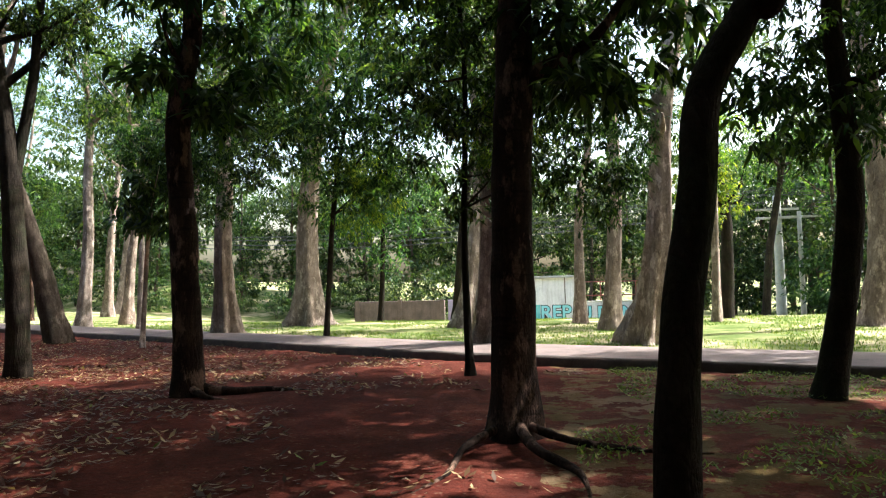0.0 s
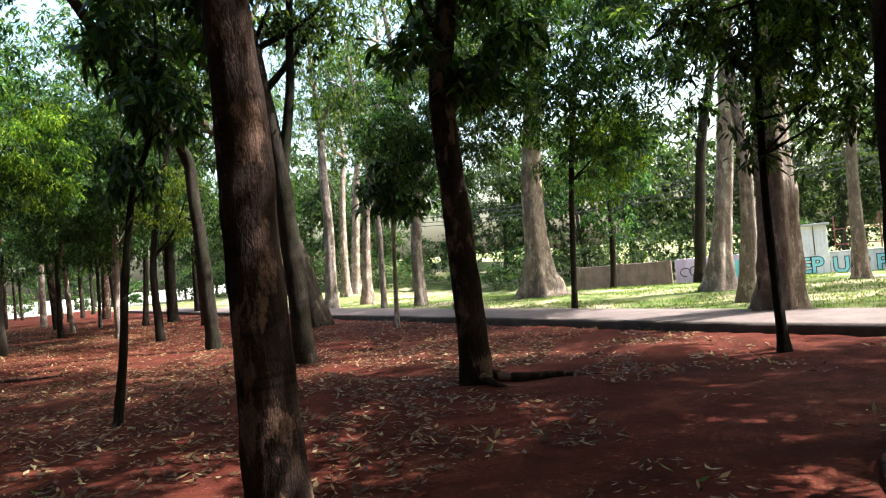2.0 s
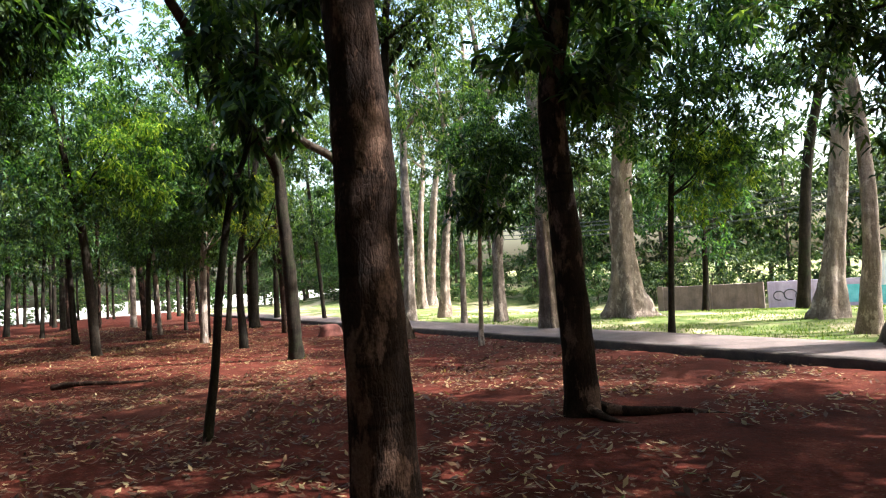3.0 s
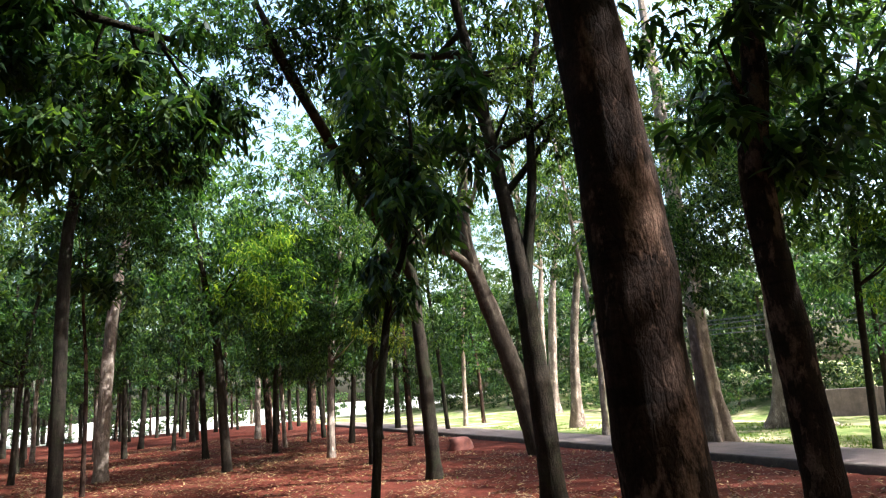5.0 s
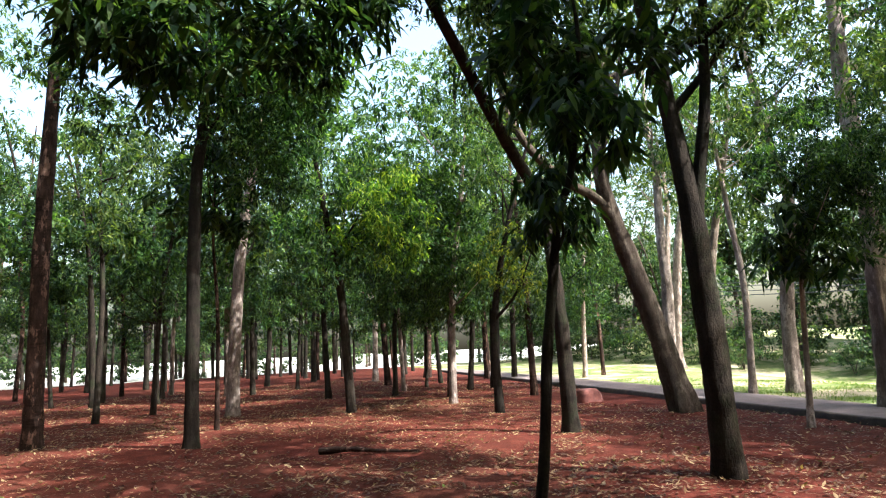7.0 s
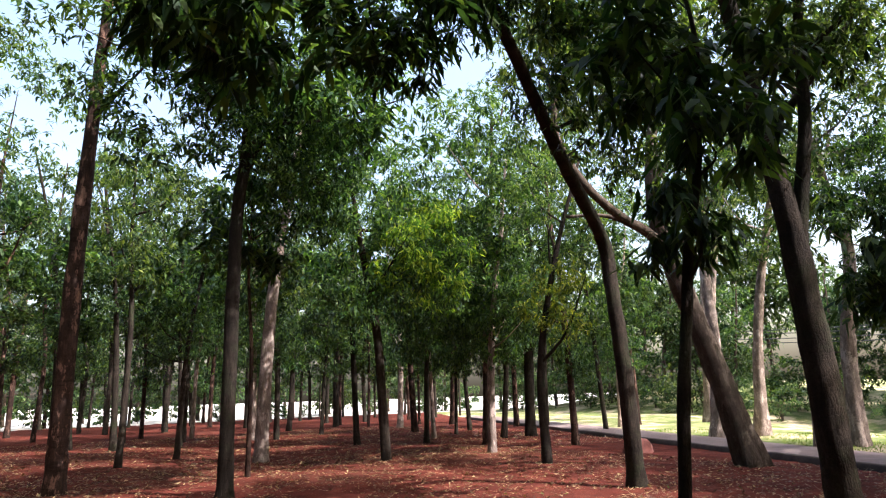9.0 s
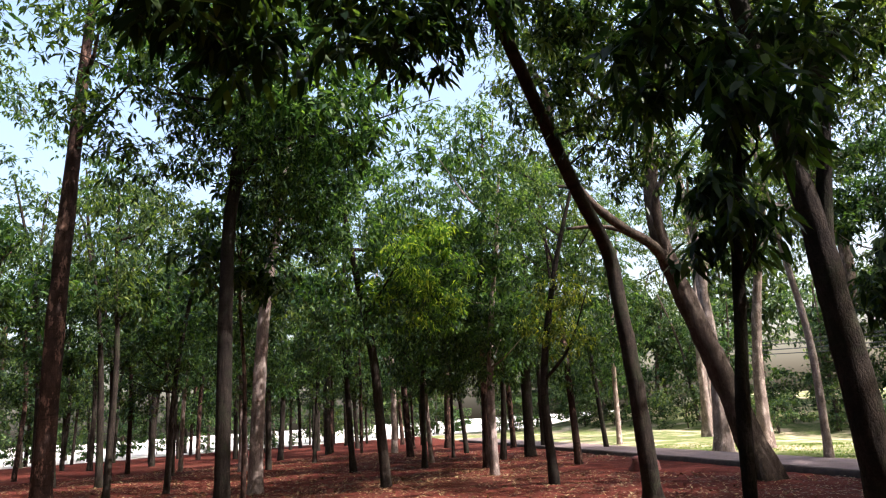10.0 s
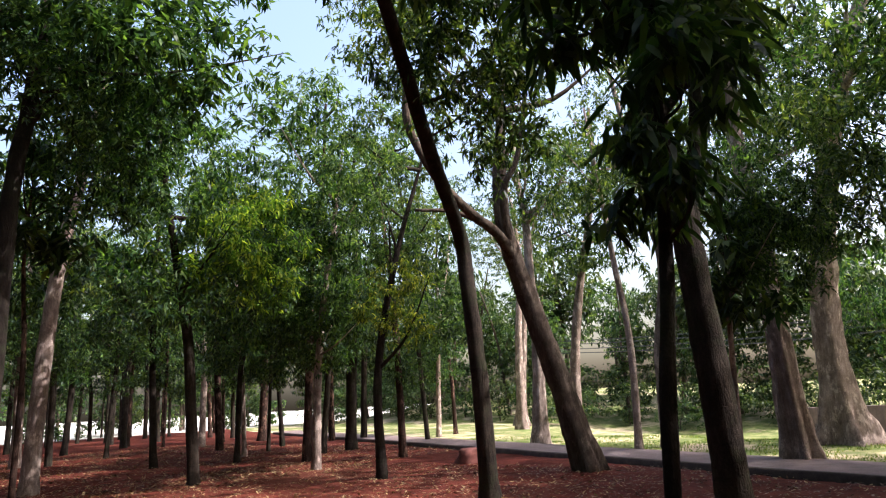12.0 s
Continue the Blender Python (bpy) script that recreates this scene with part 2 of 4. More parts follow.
def spline(points, steps):
    """A smooth line through the points."""
    p = [Vector(q) for q in points]
    p = [p[0] * 2 - p[1]] + p + [p[-1] * 2 - p[-2]]
    out = []
    for i in range(1, len(p) - 2):
        for s in range(steps):
            u = s / steps
            a, b, c, d = p[i - 1], p[i], p[i + 1], p[i + 2]
            out.append(0.5 * ((2 * b) + (c - a) * u + (2 * a - 5 * b + 4 * c - d) * u * u + (3 * b - a - 3 * c + d) * u ** 3))
    out.append(p[-2])
    return out


def tube(line, radius, segs, lump=0.06, seed=0.0, cap=True):
    """Verts and faces of a tube round a line; radius(u, angle, z)."""
    verts, faces = [], []
    n = len(line)
    for i, c in enumerate(line):
        d = (line[min(i + 1, n - 1)] - line[max(i - 1, 0)]).normalized()
        a = d.cross(Vector((0.31, 0.95, 0.02))).normalized()
        b = d.cross(a)
        for k in range(segs):
            w = 2 * math.pi * k / segs
            r = radius(i / (n - 1), w, c.z)
            q = c + (a * math.cos(w) + b * math.sin(w)) * r
            r2 = 1 + lump * (noise.noise(Vector((q.x * 5 + seed, q.y * 5, q.z * 2.2))) * 1.6 + noise.noise(Vector((q.x * 14, q.y * 14 + seed, q.z * 7))) * 0.7)
            verts.append(c + (q - c) * r2)
    for i in range(n - 1):
        for k in range(segs):
            j = (k + 1) % segs
            faces.append((i * segs + k, i * segs + j, (i + 1) * segs + j, (i + 1) * segs + k))
    if cap:
        faces.append(tuple((n - 1) * segs + k for k in range(segs)))
    return verts, faces


def leaves(n_lumps, per_lump, per_twig, rx, rz, length, width, seed, droop=0.55, full=True, skirt=0.0):
    """Verts and faces of a crown of single leaves on twigs, in uneven lumps with gaps between, round the origin."""
    g = np.random.default_rng(seed)
    d = g.normal(size=(n_lumps, 3))
    d /= np.linalg.norm(d, axis=1)[:, None]
    rad = g.uniform(0.25, 1.0, n_lumps) ** 0.6
    lumps = d * rad[:, None] * np.array([rx, rx, rz]) * 0.85
    lumps[:, 2] -= skirt * rz * np.abs(g.normal(size=n_lumps)) * 0.3
    lump_r = g.uniform(0.2, 0.42, n_lumps) * rx
    twig = np.repeat(np.arange(n_lumps), per_lump)
    off = g.normal(size=(len(twig), 3))
    off /= np.linalg.norm(off, axis=1)[:, None]
    off *= (g.uniform(0.05, 1, len(twig)) ** 0.5 * lump_r[twig])[:, None] * np.array([1, 1, 0.6])
    centre = lumps[twig] + off
    c = np.repeat(centre, per_twig, axis=0)
    m = len(c)
    az = g.uniform(0, 2 * math.pi, m)
    el = -droop + g.normal(0, 0.38, m)
    ax = np.stack([np.cos(az) * np.cos(el), np.sin(az) * np.cos(el), np.sin(el)], 1)
    roll = g.normal(0, 0.5, m)
    side0 = np.stack([-np.sin(az), np.cos(az), np.zeros(m)], 1)
    up0 = np.cross(ax, side0)
    side = side0 * np.cos(roll)[:, None] + up0 * np.sin(roll)[:, None]
    nrm = np.cross(ax, side)
    ln = length * g.uniform(0.6, 1.25, m)[:, None]
    wd = width * g.uniform(0.7, 1.2, m)[:, None]
    start = c + ax * ln * 0.12 + g.normal(0, 0.25 * length, (m, 3))
    if full:
        v = np.stack([start,
                      start + ax * ln * 0.33 + side * wd * 0.5, start + ax * ln * 0.33 - side * wd * 0.5,
                      start + ax * ln * 0.70 + side * wd * 0.40 - np.array([0, 0, 1]) * ln * 0.06, start + ax * ln * 0.70 - side * wd * 0.40 - np.array([0, 0, 1]) * ln * 0.06,
                      start + ax * ln - np.array([0, 0, 1]) * ln * 0.2], 1).reshape(-1, 3)
        i = np.arange(m)[:, None] * 6
        tri_f = np.concatenate([i + np.array([0, 2, 1]), i + np.array([3, 4, 5])])
        quad_f = i + np.array([1, 2, 4, 3])
        return v, tri_f, quad_f
    v = np.stack([start, start + ax * ln * 0.45 + side * wd * 0.5, start + ax * ln - np.array([0, 0, 1]) * ln * 0.15, start + ax * ln * 0.45 - side * wd * 0.5 ], 1).reshape(-1, 3)
    i = np.arange(m)[:, None] * 4
    return v, np.zeros((0, 3), int), i + np.array([0, 1, 2, 3])


def soup(name, v, tri_f, quad_f, mat):
    """A mesh from arrays of triangles and quads."""
    me = bpy.data.meshes.new(name)
    me.vertices.add(len(v))
    me.vertices.foreach_set("co", np.asarray(v, np.float32).ravel())
    loops = np.concatenate([tri_f.ravel(), quad_f.ravel()]).astype(np.int32)
    sizes = np.concatenate([np.full(len(tri_f), 3), np.full(len(quad_f), 4)]).astype(np.int32)
    me.loops.add(len(loops))
    me.loops.foreach_set("vertex_index", loops)
    me.polygons.add(len(sizes))
    me.polygons.foreach_set("loop_start", np.concatenate([[0], np.cumsum(sizes)[:-1]]).astype(np.int32))
    me.polygons.foreach_set("loop_total", sizes)
    me.materials.append(mat)
    me.update(calc_edges=True)
    return me


# ---- ground ----
def path_edge(x):
    """The near edge of the footpath: y at x."""
    return max(11.54 - 0.55 * x, 11.72 - 0.40 * x)


def height(x, y):
    """The lie of the land."""
    beyond = y - path_edge(x)
    lawn = min(max((beyond - 0.5) / 1.0, 0), 1) * -0.05
    dip = min(max((y - 25.0 - max(0, -x - 12) * 0.9) / 16.0, 0), 1)
    dip = dip * dip * (3 - 2 * dip) * 1.25
    if x < -26:
        dip *= max(0, 1 - (-26 - x) / 14)
    rough = 0.035 * noise.noise(Vector((x * 0.55, y * 0.55, 0))) + 0.012 * noise.noise(Vector((x * 2.3, y * 2.3, 4)))
    on_path = 0 < beyond < 2.1
    bank = min(max((y - 50) / 12, 0), 1) * min(max((-x - 12) / 4, 0), 1) * min(max((x + 60) / 15, 0), 1) * 2.4
    return lawn - dip + bank + (rough if not on_path else -0.05)


def axis_steps(a, b, step, reach):
    inner = list(np.arange(a, b + 1e-6, step))
    low, high, s = [a], [b], step
    while low[-1] > -reach:
        s *= 1.35
        low.append(low[-1] - s)
        high.append(high[-1] + s)
    return low[:0:-1] + inner + high[1:]


gx, gy = axis_steps(-34, 12, 0.22, 1500), axis_steps(-4, 32, 0.22, 1500)
gv = [(x, y, height(x, y)) for y in gy for x in gx]
gf = [(j * len(gx) + i, j * len(gx) + i + 1, (j + 1) * len(gx) + i + 1, (j + 1) * len(gx) + i) for j in range(len(gy) - 1) for i in range(len(gx) - 1)]
tagged(new("ground", mesh_of("ground", gv, gf, GROUND)), "red trodden earth with leaf litter, lawn beyond the path", "ground", kind="structure")

# raised footpath of worn concrete with a darker, broken edge
pv, pf, kv, kf = [], [], [], []
xs = np.arange(-46, 22.01, 0.5)
for i, x in enumerate(xs):
    y0 = path_edge(x)
    wob = 0.05 * noise.noise(Vector((x * 1.7, 3, 0)))
    wob2 = 0.04 * noise.noise(Vector((x * 1.3, 9, 0)))
    top = 0.13 + 0.012 * noise.noise(Vector((x * 0.6, 0, 7)))
    near = [(x, y0 + 0.12 + wob, top), (x, y0 + 0.7, top + 0.012), (x, y0 + 1.5, top + 0.012), (x, y0 + 2.15 + wob2, top), (x, y0 + 2.2 + wob2, -0.05)]
    pv += near
    edge = [(x, y0 - 0.06 + wob * 1.5, -0.06), (x, y0 - 0.04 + wob * 1.5, top - 0.03 + wob * 0.3), (x, y0 + wob, top + 0.006), (x, y0 + 0.118 + wob, top + 0.006), (x, y0 + 0.12 + wob, -0.05)]
    kv += edge
    if i:
        for f, n in ((pf, len(near)), (kf, len(edge))):
            f += [((i - 1) * n + k, i * n + k, i * n + k + 1, (i - 1) * n + k + 1) for k in range(n - 1)]
tagged(new("footpath", mesh_of("footpath", pv, pf, PAVING)), "worn pinkish-grey concrete footpath between earth and lawn", "footpath", kind="structure")
tagged(new("kerb", mesh_of("kerb", kv, kf, KERB)), "dark uneven stone kerb along the footpath", "kerb", kind="structure")


# ---- trees ----
def crown_set(name, mat, count, *args, **kw):
    return [soup(name, *leaves(*args, seed=100 + 17 * i + len(name), **kw), mat) for i in range(count)]


CROWNS = {
    "small": crown_set("crown", LEAF_DEEP, 3, 16, 10, 9, 1.25, 1.5, 0.26, 0.075, skirt=0.5),
    "whorl": crown_set("crown", LEAF_DEEP, 2, 9, 6, 9, 0.8, 0.75, 0.27, 0.068, droop=0.8, skirt=0.6),
    "medium": crown_set("crown", LEAF_MID, 4, 32, 13, 9, 2.3, 2.4, 0.20, 0.064, full=False, skirt=0.4),
    "dark": crown_set("crown", LEAF_DEEP, 4, 34, 14, 9, 2.5, 2.6, 0.20, 0.058, skirt=0.4),
    "yellow": crown_set("crown", LEAF_SUNLIT_YELLOW, 2, 26, 14, 9, 2.0, 2.0, 0.22, 0.055, skirt=0.5),
    "tall": crown_set("crown", LEAF_MID, 4, 36, 15, 8, 3.6, 3.0, 0.23, 0.075, full=False, skirt=0.3),
    "plant": crown_set("crown", LEAF_DEEP, 4, 32, 13, 9, 2.6, 2.7, 0.22, 0.07, full=False, skirt=0.4),
    "edge": crown_set("crown", LEAF_FAR, 3, 20, 9, 5, 3.4, 3.2, 0.55, 0.24, full=False, skirt=0.3),
    "under": crown_set("crown", LEAF_DEEP, 3, 20, 10, 6, 2.6, 1.9, 0.32, 0.13, full=False, skirt=0.4),
    "back": crown_set("crown", LEAF_DEEP, 2, 20, 7, 5, 3.8, 3.0, 0.95, 0.42, full=False, skirt=0.3),
    "far": crown_set("crown", LEAF_MID, 4, 26, 12, 8, 3.3, 3.6, 0.26, 0.09, full=False, skirt=0.5),
    "belt": crown_set("crown", LEAF_FAR, 4, 22, 11, 6, 3.4, 3.2, 0.36, 0.15, full=False, skirt=0.3),
}
REACH = {"small": 1.1, "whorl": 0.6, "medium": 2.0, "dark": 2.2, "yellow": 1.8, "tall": 3.1, "far": 3.0, "plant": 2.3, "belt": 3.0, "back": 3.2, "edge": 3.0, "under": 2.3}


def trunk_mesh(points, d, top_d, flare, seed, mat, segs=14, lobes=0):
    line = spline(points, 12 if segs >= 16 else 6)
    r0, r1 = d / 2, top_d / 2
    hb = 0.35 if not lobes else 0.75

    def radius(u, w, z):
        r = r0 + (r1 - r0) * u ** 1.7
        ext = flare * math.exp(-max(z, 0) / hb)
        if lobes:
            ext *= 0.55 + 0.75 * max(0.0, math.cos(lobes * w + seed)) + 0.25 * math.sin(2 * w + seed * 2)
            r *= 1 + (0.06 + 0.17 * math.exp(-max(z, 0) / 3.0)) * (abs(math.cos(lobes * 0.5 * w + seed + 0.08 * z)) * 2 - 1.25) + 0.045 * math.sin(9 * w + z * 0.5)
        else:
            ext *= 0.75 + 0.35 * math.cos(3 * w + seed)
        return r * (1 + ext)
    # finer rings near the ground, where it flares
    low = [line[0].lerp(line[1], k / 5) for k in range(5)]
    return mesh_of("trunk", *tube([line[0] - Vector((0, 0, 0.25))] + low + line[1:], radius, segs, 0.085, seed), mat)


tree_count = 0


def tree(x, y, d, ups, mat=BARK_DARK, top=9.0, crowns=(),  flare=0.35, lobes=0, limbs=5, limb_from=0.55, label="", category="tree", group="", segs=14, stems=(), limb_d=None, close=False, name="tree"):
    """A tree at (x, y): trunk through the offsets ups, then on up to its top; limbs; crowns as (kind, dx, dy, z, scale)."""
    global tree_count
    tree_count += 1
    g = random.Random(tree_count)
    z0 = height(x, y)
    t = thing(name, x, y, z0, label=label or "tree with dark bark and drooping leaves", category=category, group=group)
    pts = [Vector((0, 0, 0))] + [Vector(u) for u in ups]
    last = pts[-1]
    run = (pts[-1] - pts[-2]).normalized() if len(pts) > 1 else Vector((0, 0, 1))
    run = (run + Vector((g.uniform(-0.1, 0.1), g.uniform(-0.1, 0.1), 0.35))).normalized()
    left = top - last.z
    if left > 0.8:
        k = max(2, int(left / 2.2))
        for i in range(k):
            run = (run + Vector((g.uniform(-0.16, 0.16), g.uniform(-0.16, 0.16), 0.15))).normalized()
            pts.append(pts[-1] + run * (left / k))
    child("trunk", trunk_mesh(pts, d, max(0.03, d * 0.28), flare, tree_count * 1.3, mat, segs, lobes), t)
    line = spline(pts, 6)
    for way, thick in stems:
        child("stem", mesh_of("stem", *tube(spline(way, 6), lambda u, w, z: thick / 2 * (1 - 0.5 * u), 12, 0.07, tree_count), mat), t)
    # limbs reach from the upper trunk into the crowns
    aims = []
    for kind, dx, dy, z, s in crowns:
        r = REACH[kind] * s
        for _ in range(max(1, round(limbs / len(crowns)))):
            w = g.uniform(0, 6.28)
            aims.append(Vector((dx + math.cos(w) * r * g.uniform(0.5, 1), dy + math.sin(w) * r * g.uniform(0.5, 1), z + g.uniform(-0.3, 0.6) * r)))
    for a in aims:
        near = [q for q in line if q.z > line[-1].z * 0.3 and q.z < max(a.z - 0.4, line[-1].z * 0.35)] or line[len(line) // 2:]
        near.sort(key=lambda q: (q - a).length + 0.6 * abs(a.z - 1.0 - q.z))
        if close:
            near = sorted(line, key=lambda q: (q - a).length)
        s0 = g.choice(near[:4])
        mid1 = s0.lerp(a, 0.45) + Vector((g.uniform(-0.2, 0.2), g.uniform(-0.2, 0.2), -0.08 * (a - s0).length))
        ln = spline([s0, mid1, a], 4)
        r0 = max(0.016, (limb_d or d) * g.uniform(0.13, 0.24))
        child("limb", mesh_of("limb", *tube(ln, lambda u, w, z: r0 * (1 - 0.8 * u), 6, 0.05, tree_count), mat), t)
    for kind, dx, dy, z, s in crowns:
        child("crown", g.choice(CROWNS[kind]), t, "", pose(dx, dy, z, 0, 0, g.uniform(0, 360)) @ Matrix.Diagonal((s, s, s * g.uniform(0.85, 1.1), 1)))
    return t


SLIM = "slim dark-barked tree with drooping green leaves on red earth"
PALE = "tall pale grey tree with fluted flaring base on the lawn"
SAPL = "thin young tree with low drooping leaves"

# the trees passed closest
tree(-0.30, 6.62, 0.39, [(0.05, 0, 2.32), (0.12, 0.01, 3.87)], BARK_RED, 10, [("dark", 0.4, 0.9, 7.6, 1.1), ("dark", -1.2, 1.8, 8.6, 1.0), ("medium", 1.6, -0.9, 8.9, 1.1), ("small", 0.9, 0.2, 3.9, 0.75), ("dark", 1.2, 0.9, 5.0, 0.55), ("dark", 2.0, -2.4, 9.0, 1.0), ("dark", -0.6, -1.6, 9.8, 1.1)], 0.5, label="thick dark trunk with surface roots on bare red earth", segs=20)
tree(-4.5, 8.72, 0.36, [(-0.04, -0.02, 1.74), (-0.1, -0.05, 3.55), (0.06, 0.03, 4.8)], BARK_RED, 10, [("small", 0.2, 0.2, 4.6, 0.9), ("dark", 0.2, 0.5, 6.9, 1.0), ("medium", -1.2, 0.6, 8.4, 1.0), ("dark", 1.8, 0.8, 9.0, 1.15), ("dark", -1.6, -1.4, 9.6, 1.1)], 0.4, label="dark trunk with knobbly upper part and hanging foliage", segs=18)
tree(0.34, 2.62, 0.124, [(0.02, 0, 0.7), (0.045, 0, 1.15), (0.10, 0, 1.5), (0.13, 0, 1.78), (0.25, -0.02, 2.0), (0.38, -0.04, 2.3)], BARK_DARK, 8, [("dark", 1.6, 0.4, 6.2, 0.9), ("dark", 2.6, 2.0, 7.6, 1.0)], 0.05, label="slim dark trunk bent at a swollen knot", segs=18)
tree(-3.97, 4.44, 0.385, [(-0.07, 0.04, 1.5), (-0.15, 0.08, 3.2)], BARK_RED, 10, [("dark", 1.0, -0.3, 7.4, 1.1), ("medium", -1.5, -1.0, 8.4, 1.1), ("dark", 0.4, -1.6, 8.8, 1.2), ("dark", -2.4, -2.4, 8.0, 1.0), ("dark", -0.6, -2.8, 7.0, 0.9)], 0.12, label="thick red-brown trunk with flaking pale bark patches", segs=22)
tree(2.97, 8.62, 0.29, [(0.25, -0.09, 1.83), (0.24, -0.09, 3.17), (0.19, -0.07, 4.31)], BARK_DARK, 9, [("dark", 0.2, 0.4, 5.0, 0.9), ("dark", 0.4, 0.6, 3.9, 0.5), ("dark", -0.8, 0.6, 7.6, 0.8), ("dark", 0.6, -1.6, 8.2, 0.5), ("medium", 1.7, 1.4, 8.4, 1.0)], 0.35, label=SLIM, segs=16)
tree(-1.14, 10.45, 0.12, [(-0.03, 0, 1.99)], BARK_DARK, 7.6, [("dark", 0.2, 0.3, 4.1, 0.75), ("dark", 1.5, 0.3, 3.9, 0.65), ("dark", 1.9, 0.2, 3.1, 0.4), ("dark", 1.6, -0.4, 5.6, 0.7), ("medium", -0.3, 0.4, 6.0, 0.85), ("dark", 0.8, 0.2, 5.7, 0.75), ("dark", 0.1, -0.3, 7.4, 0.85), ("yellow", 0.5, -0.4, 3.6, 0.35)], 0.7, label=SAPL, segs=12)
tree(-8.5, 10.55, 0.37, [(-0.05, -0.03, 1.73), (-0.13, -0.08, 3.36), (-0.26, -0.15, 4.72)], BARK_DARK, 9.5, [("dark", 0.2, 0.5, 7.0, 0.7), ("dark", -1.6, -0.9, 8.6, 0.9), ("medium", -2.8, 0.6, 8.6, 1.0), ("medium", 0.4, 0.4, 6.4, 0.45), ("dark", 0.8, -1.6, 9.8, 0.9)], 0.3, label="leaning dark trunk forked into two stems", segs=18, limbs=8,
     stems=[([(-0.11, -0.07, 3.0), (-0.02, 0.0, 3.8), (0.14, 0.08, 4.9), (0.22, 0.16, 6.3), (0.5, 0.4, 8.0)], 0.2)])
tree(-12.9, 12.84, 0.31, [(-0.05, -0.05, 2.0), (-0.12, -0.1, 3.3), (-0.2, -0.17, 4.5), (0.35, -1.7, 5.45), (1.05, -3.35, 6.4), (1.7, -4.9, 7.35)], BARK_DARK, 8.2, [("dark", 1.2, -5.2, 7.6, 0.5), ("dark", 2.0, -4.4, 8.6, 0.8), ("dark", 1.5, -1.7, 6.9, 0.75), ("medium", 0.4, -1.0, 7.6, 0.8)], 0.3, label="slender dark trunk bending over as it rises", segs=14, limbs=7, limb_d=0.12)
tree(-7.95, 6.42, 0.10, [(0.08, 0.08, 0.8), (0.12, 0.15, 1.6), (0.17, 0.22, 2.2), (0.17, 0.36, 2.8), (0.12, 0.65, 3.3), (0.12, 0.85, 4.3)], BARK_DARK, 5.2, [("whorl", 0.1, 0.3, 2.95, 0.62), ("whorl", 0.15, 0.8, 3.9, 0.9), ("small", 0.1, 0.9, 5.0, 0.9)], 0.2, label="thin young tree with clustered large dark leaves", segs=12)
tree(-17.6, 7.12, 0.28, [(0.0, 0.02, 4.88), (0.05, 0.14, 6.4), (0.1, 0.25, 8.7)], BARK_DARK, 11, [("plant", 0.2, 0.4, 8.6, 1.1), ("plant", 1.6, 1.6, 9.2, 1.1), ("plant", -0.6, 2.4, 8.0, 0.9), ("plant", -0.6, -1.4, 8.4, 0.9), ("plant", -1.4, 1.2, 10.6, 0.7), ("dark", 1.0, 0.4, 7.0, 0.6), ("dark", 0.3, 1.5, 6.6, 0.5)], 0.3, label="straight dark trunk under a canopy of drooping leaves", segs=14)
tree(-20.9, 4.95, 0.40, [(0.0, 0.02, 4.87), (0.02, 0.11, 8.03)], BARK_RED, 13, [("tall", 0, 0, 12.4, 0.9), ("plant", 2.0, 1.6, 9.4, 0.7)], 0.3, label="tall straight trunk with sunlit reddish bark", segs=14)

# a tree beside the walk whose long drooping branch hangs over it
tree(-11.2, 0.6, 0.2, [(0.15, 0.2, 2.5), (0.5, 0.9, 4.4), (1.1, 2.0, 5.3), (1.8, 3.2, 5.6), (2.4, 4.4, 5.4)], BARK_DARK, 5.6, [("small", 1.8, 3.2, 5.0, 0.75), ("small", 2.2, 4.1, 4.85, 0.65), ("small", 1.6, 3.2, 5.8, 0.7), ("whorl", 2.5, 4.7, 4.75, 0.6), ("whorl", 2.3, 4.4, 4.2, 0.45), ("whorl", 1.6, 3.0, 4.4, 0.6), ("small", 0.5, 0.6, 6.0, 1.0)], 0.3, label="dark tree arching over with drooping leaves", limbs=14, limb_d=0.1, close=True)

# the leaning grey tree by the path
tree(-12.97, 17.03, 0.50, [(-0.5, -0.1, 2.0), (-0.92, -0.3, 3.6), (-1.12, -0.7, 4.9), (-1.2, -0.9, 5.9), (-1.15, -0.9, 7.2)], BARK_GREY, 8.8, [("tall", 0.2, 0.2, 10.2, 0.5), ("medium", -2.2, -3.6, 9.6, 0.7)], 0.5, 4, limbs=5, label="big grey tree leaning over with a bent pale limb", segs=22,
     stems=[([(-1.05, -0.6, 4.6), (-1.1, -1.1, 5.1), (-1.05, -1.7, 5.3), (-1.1, -2.4, 5.5), (-1.4, -3.2, 6.2), (-1.7, -3.7, 7.3), (-1.7, -3.7, 8.4), (-1.9, -4.0, 9.4)], 0.27), ([(-1.05, -1.9, 5.35), (-1.5, -2.5, 5.6), (-1.9, -3.3, 5.55)], 0.13),
            ([(-1.1, -0.75, 4.7), (-0.95, -1.2, 5.7), (-0.85, -1.3, 6.3), (-0.5, -1.2, 7.0), (-0.2, -1.1, 8.6)], 0.2), ([(-1.0, -1.0, 5.0), (-1.2, -0.9, 6.2), (-1.0, -0.6, 7.6)], 0.14)])

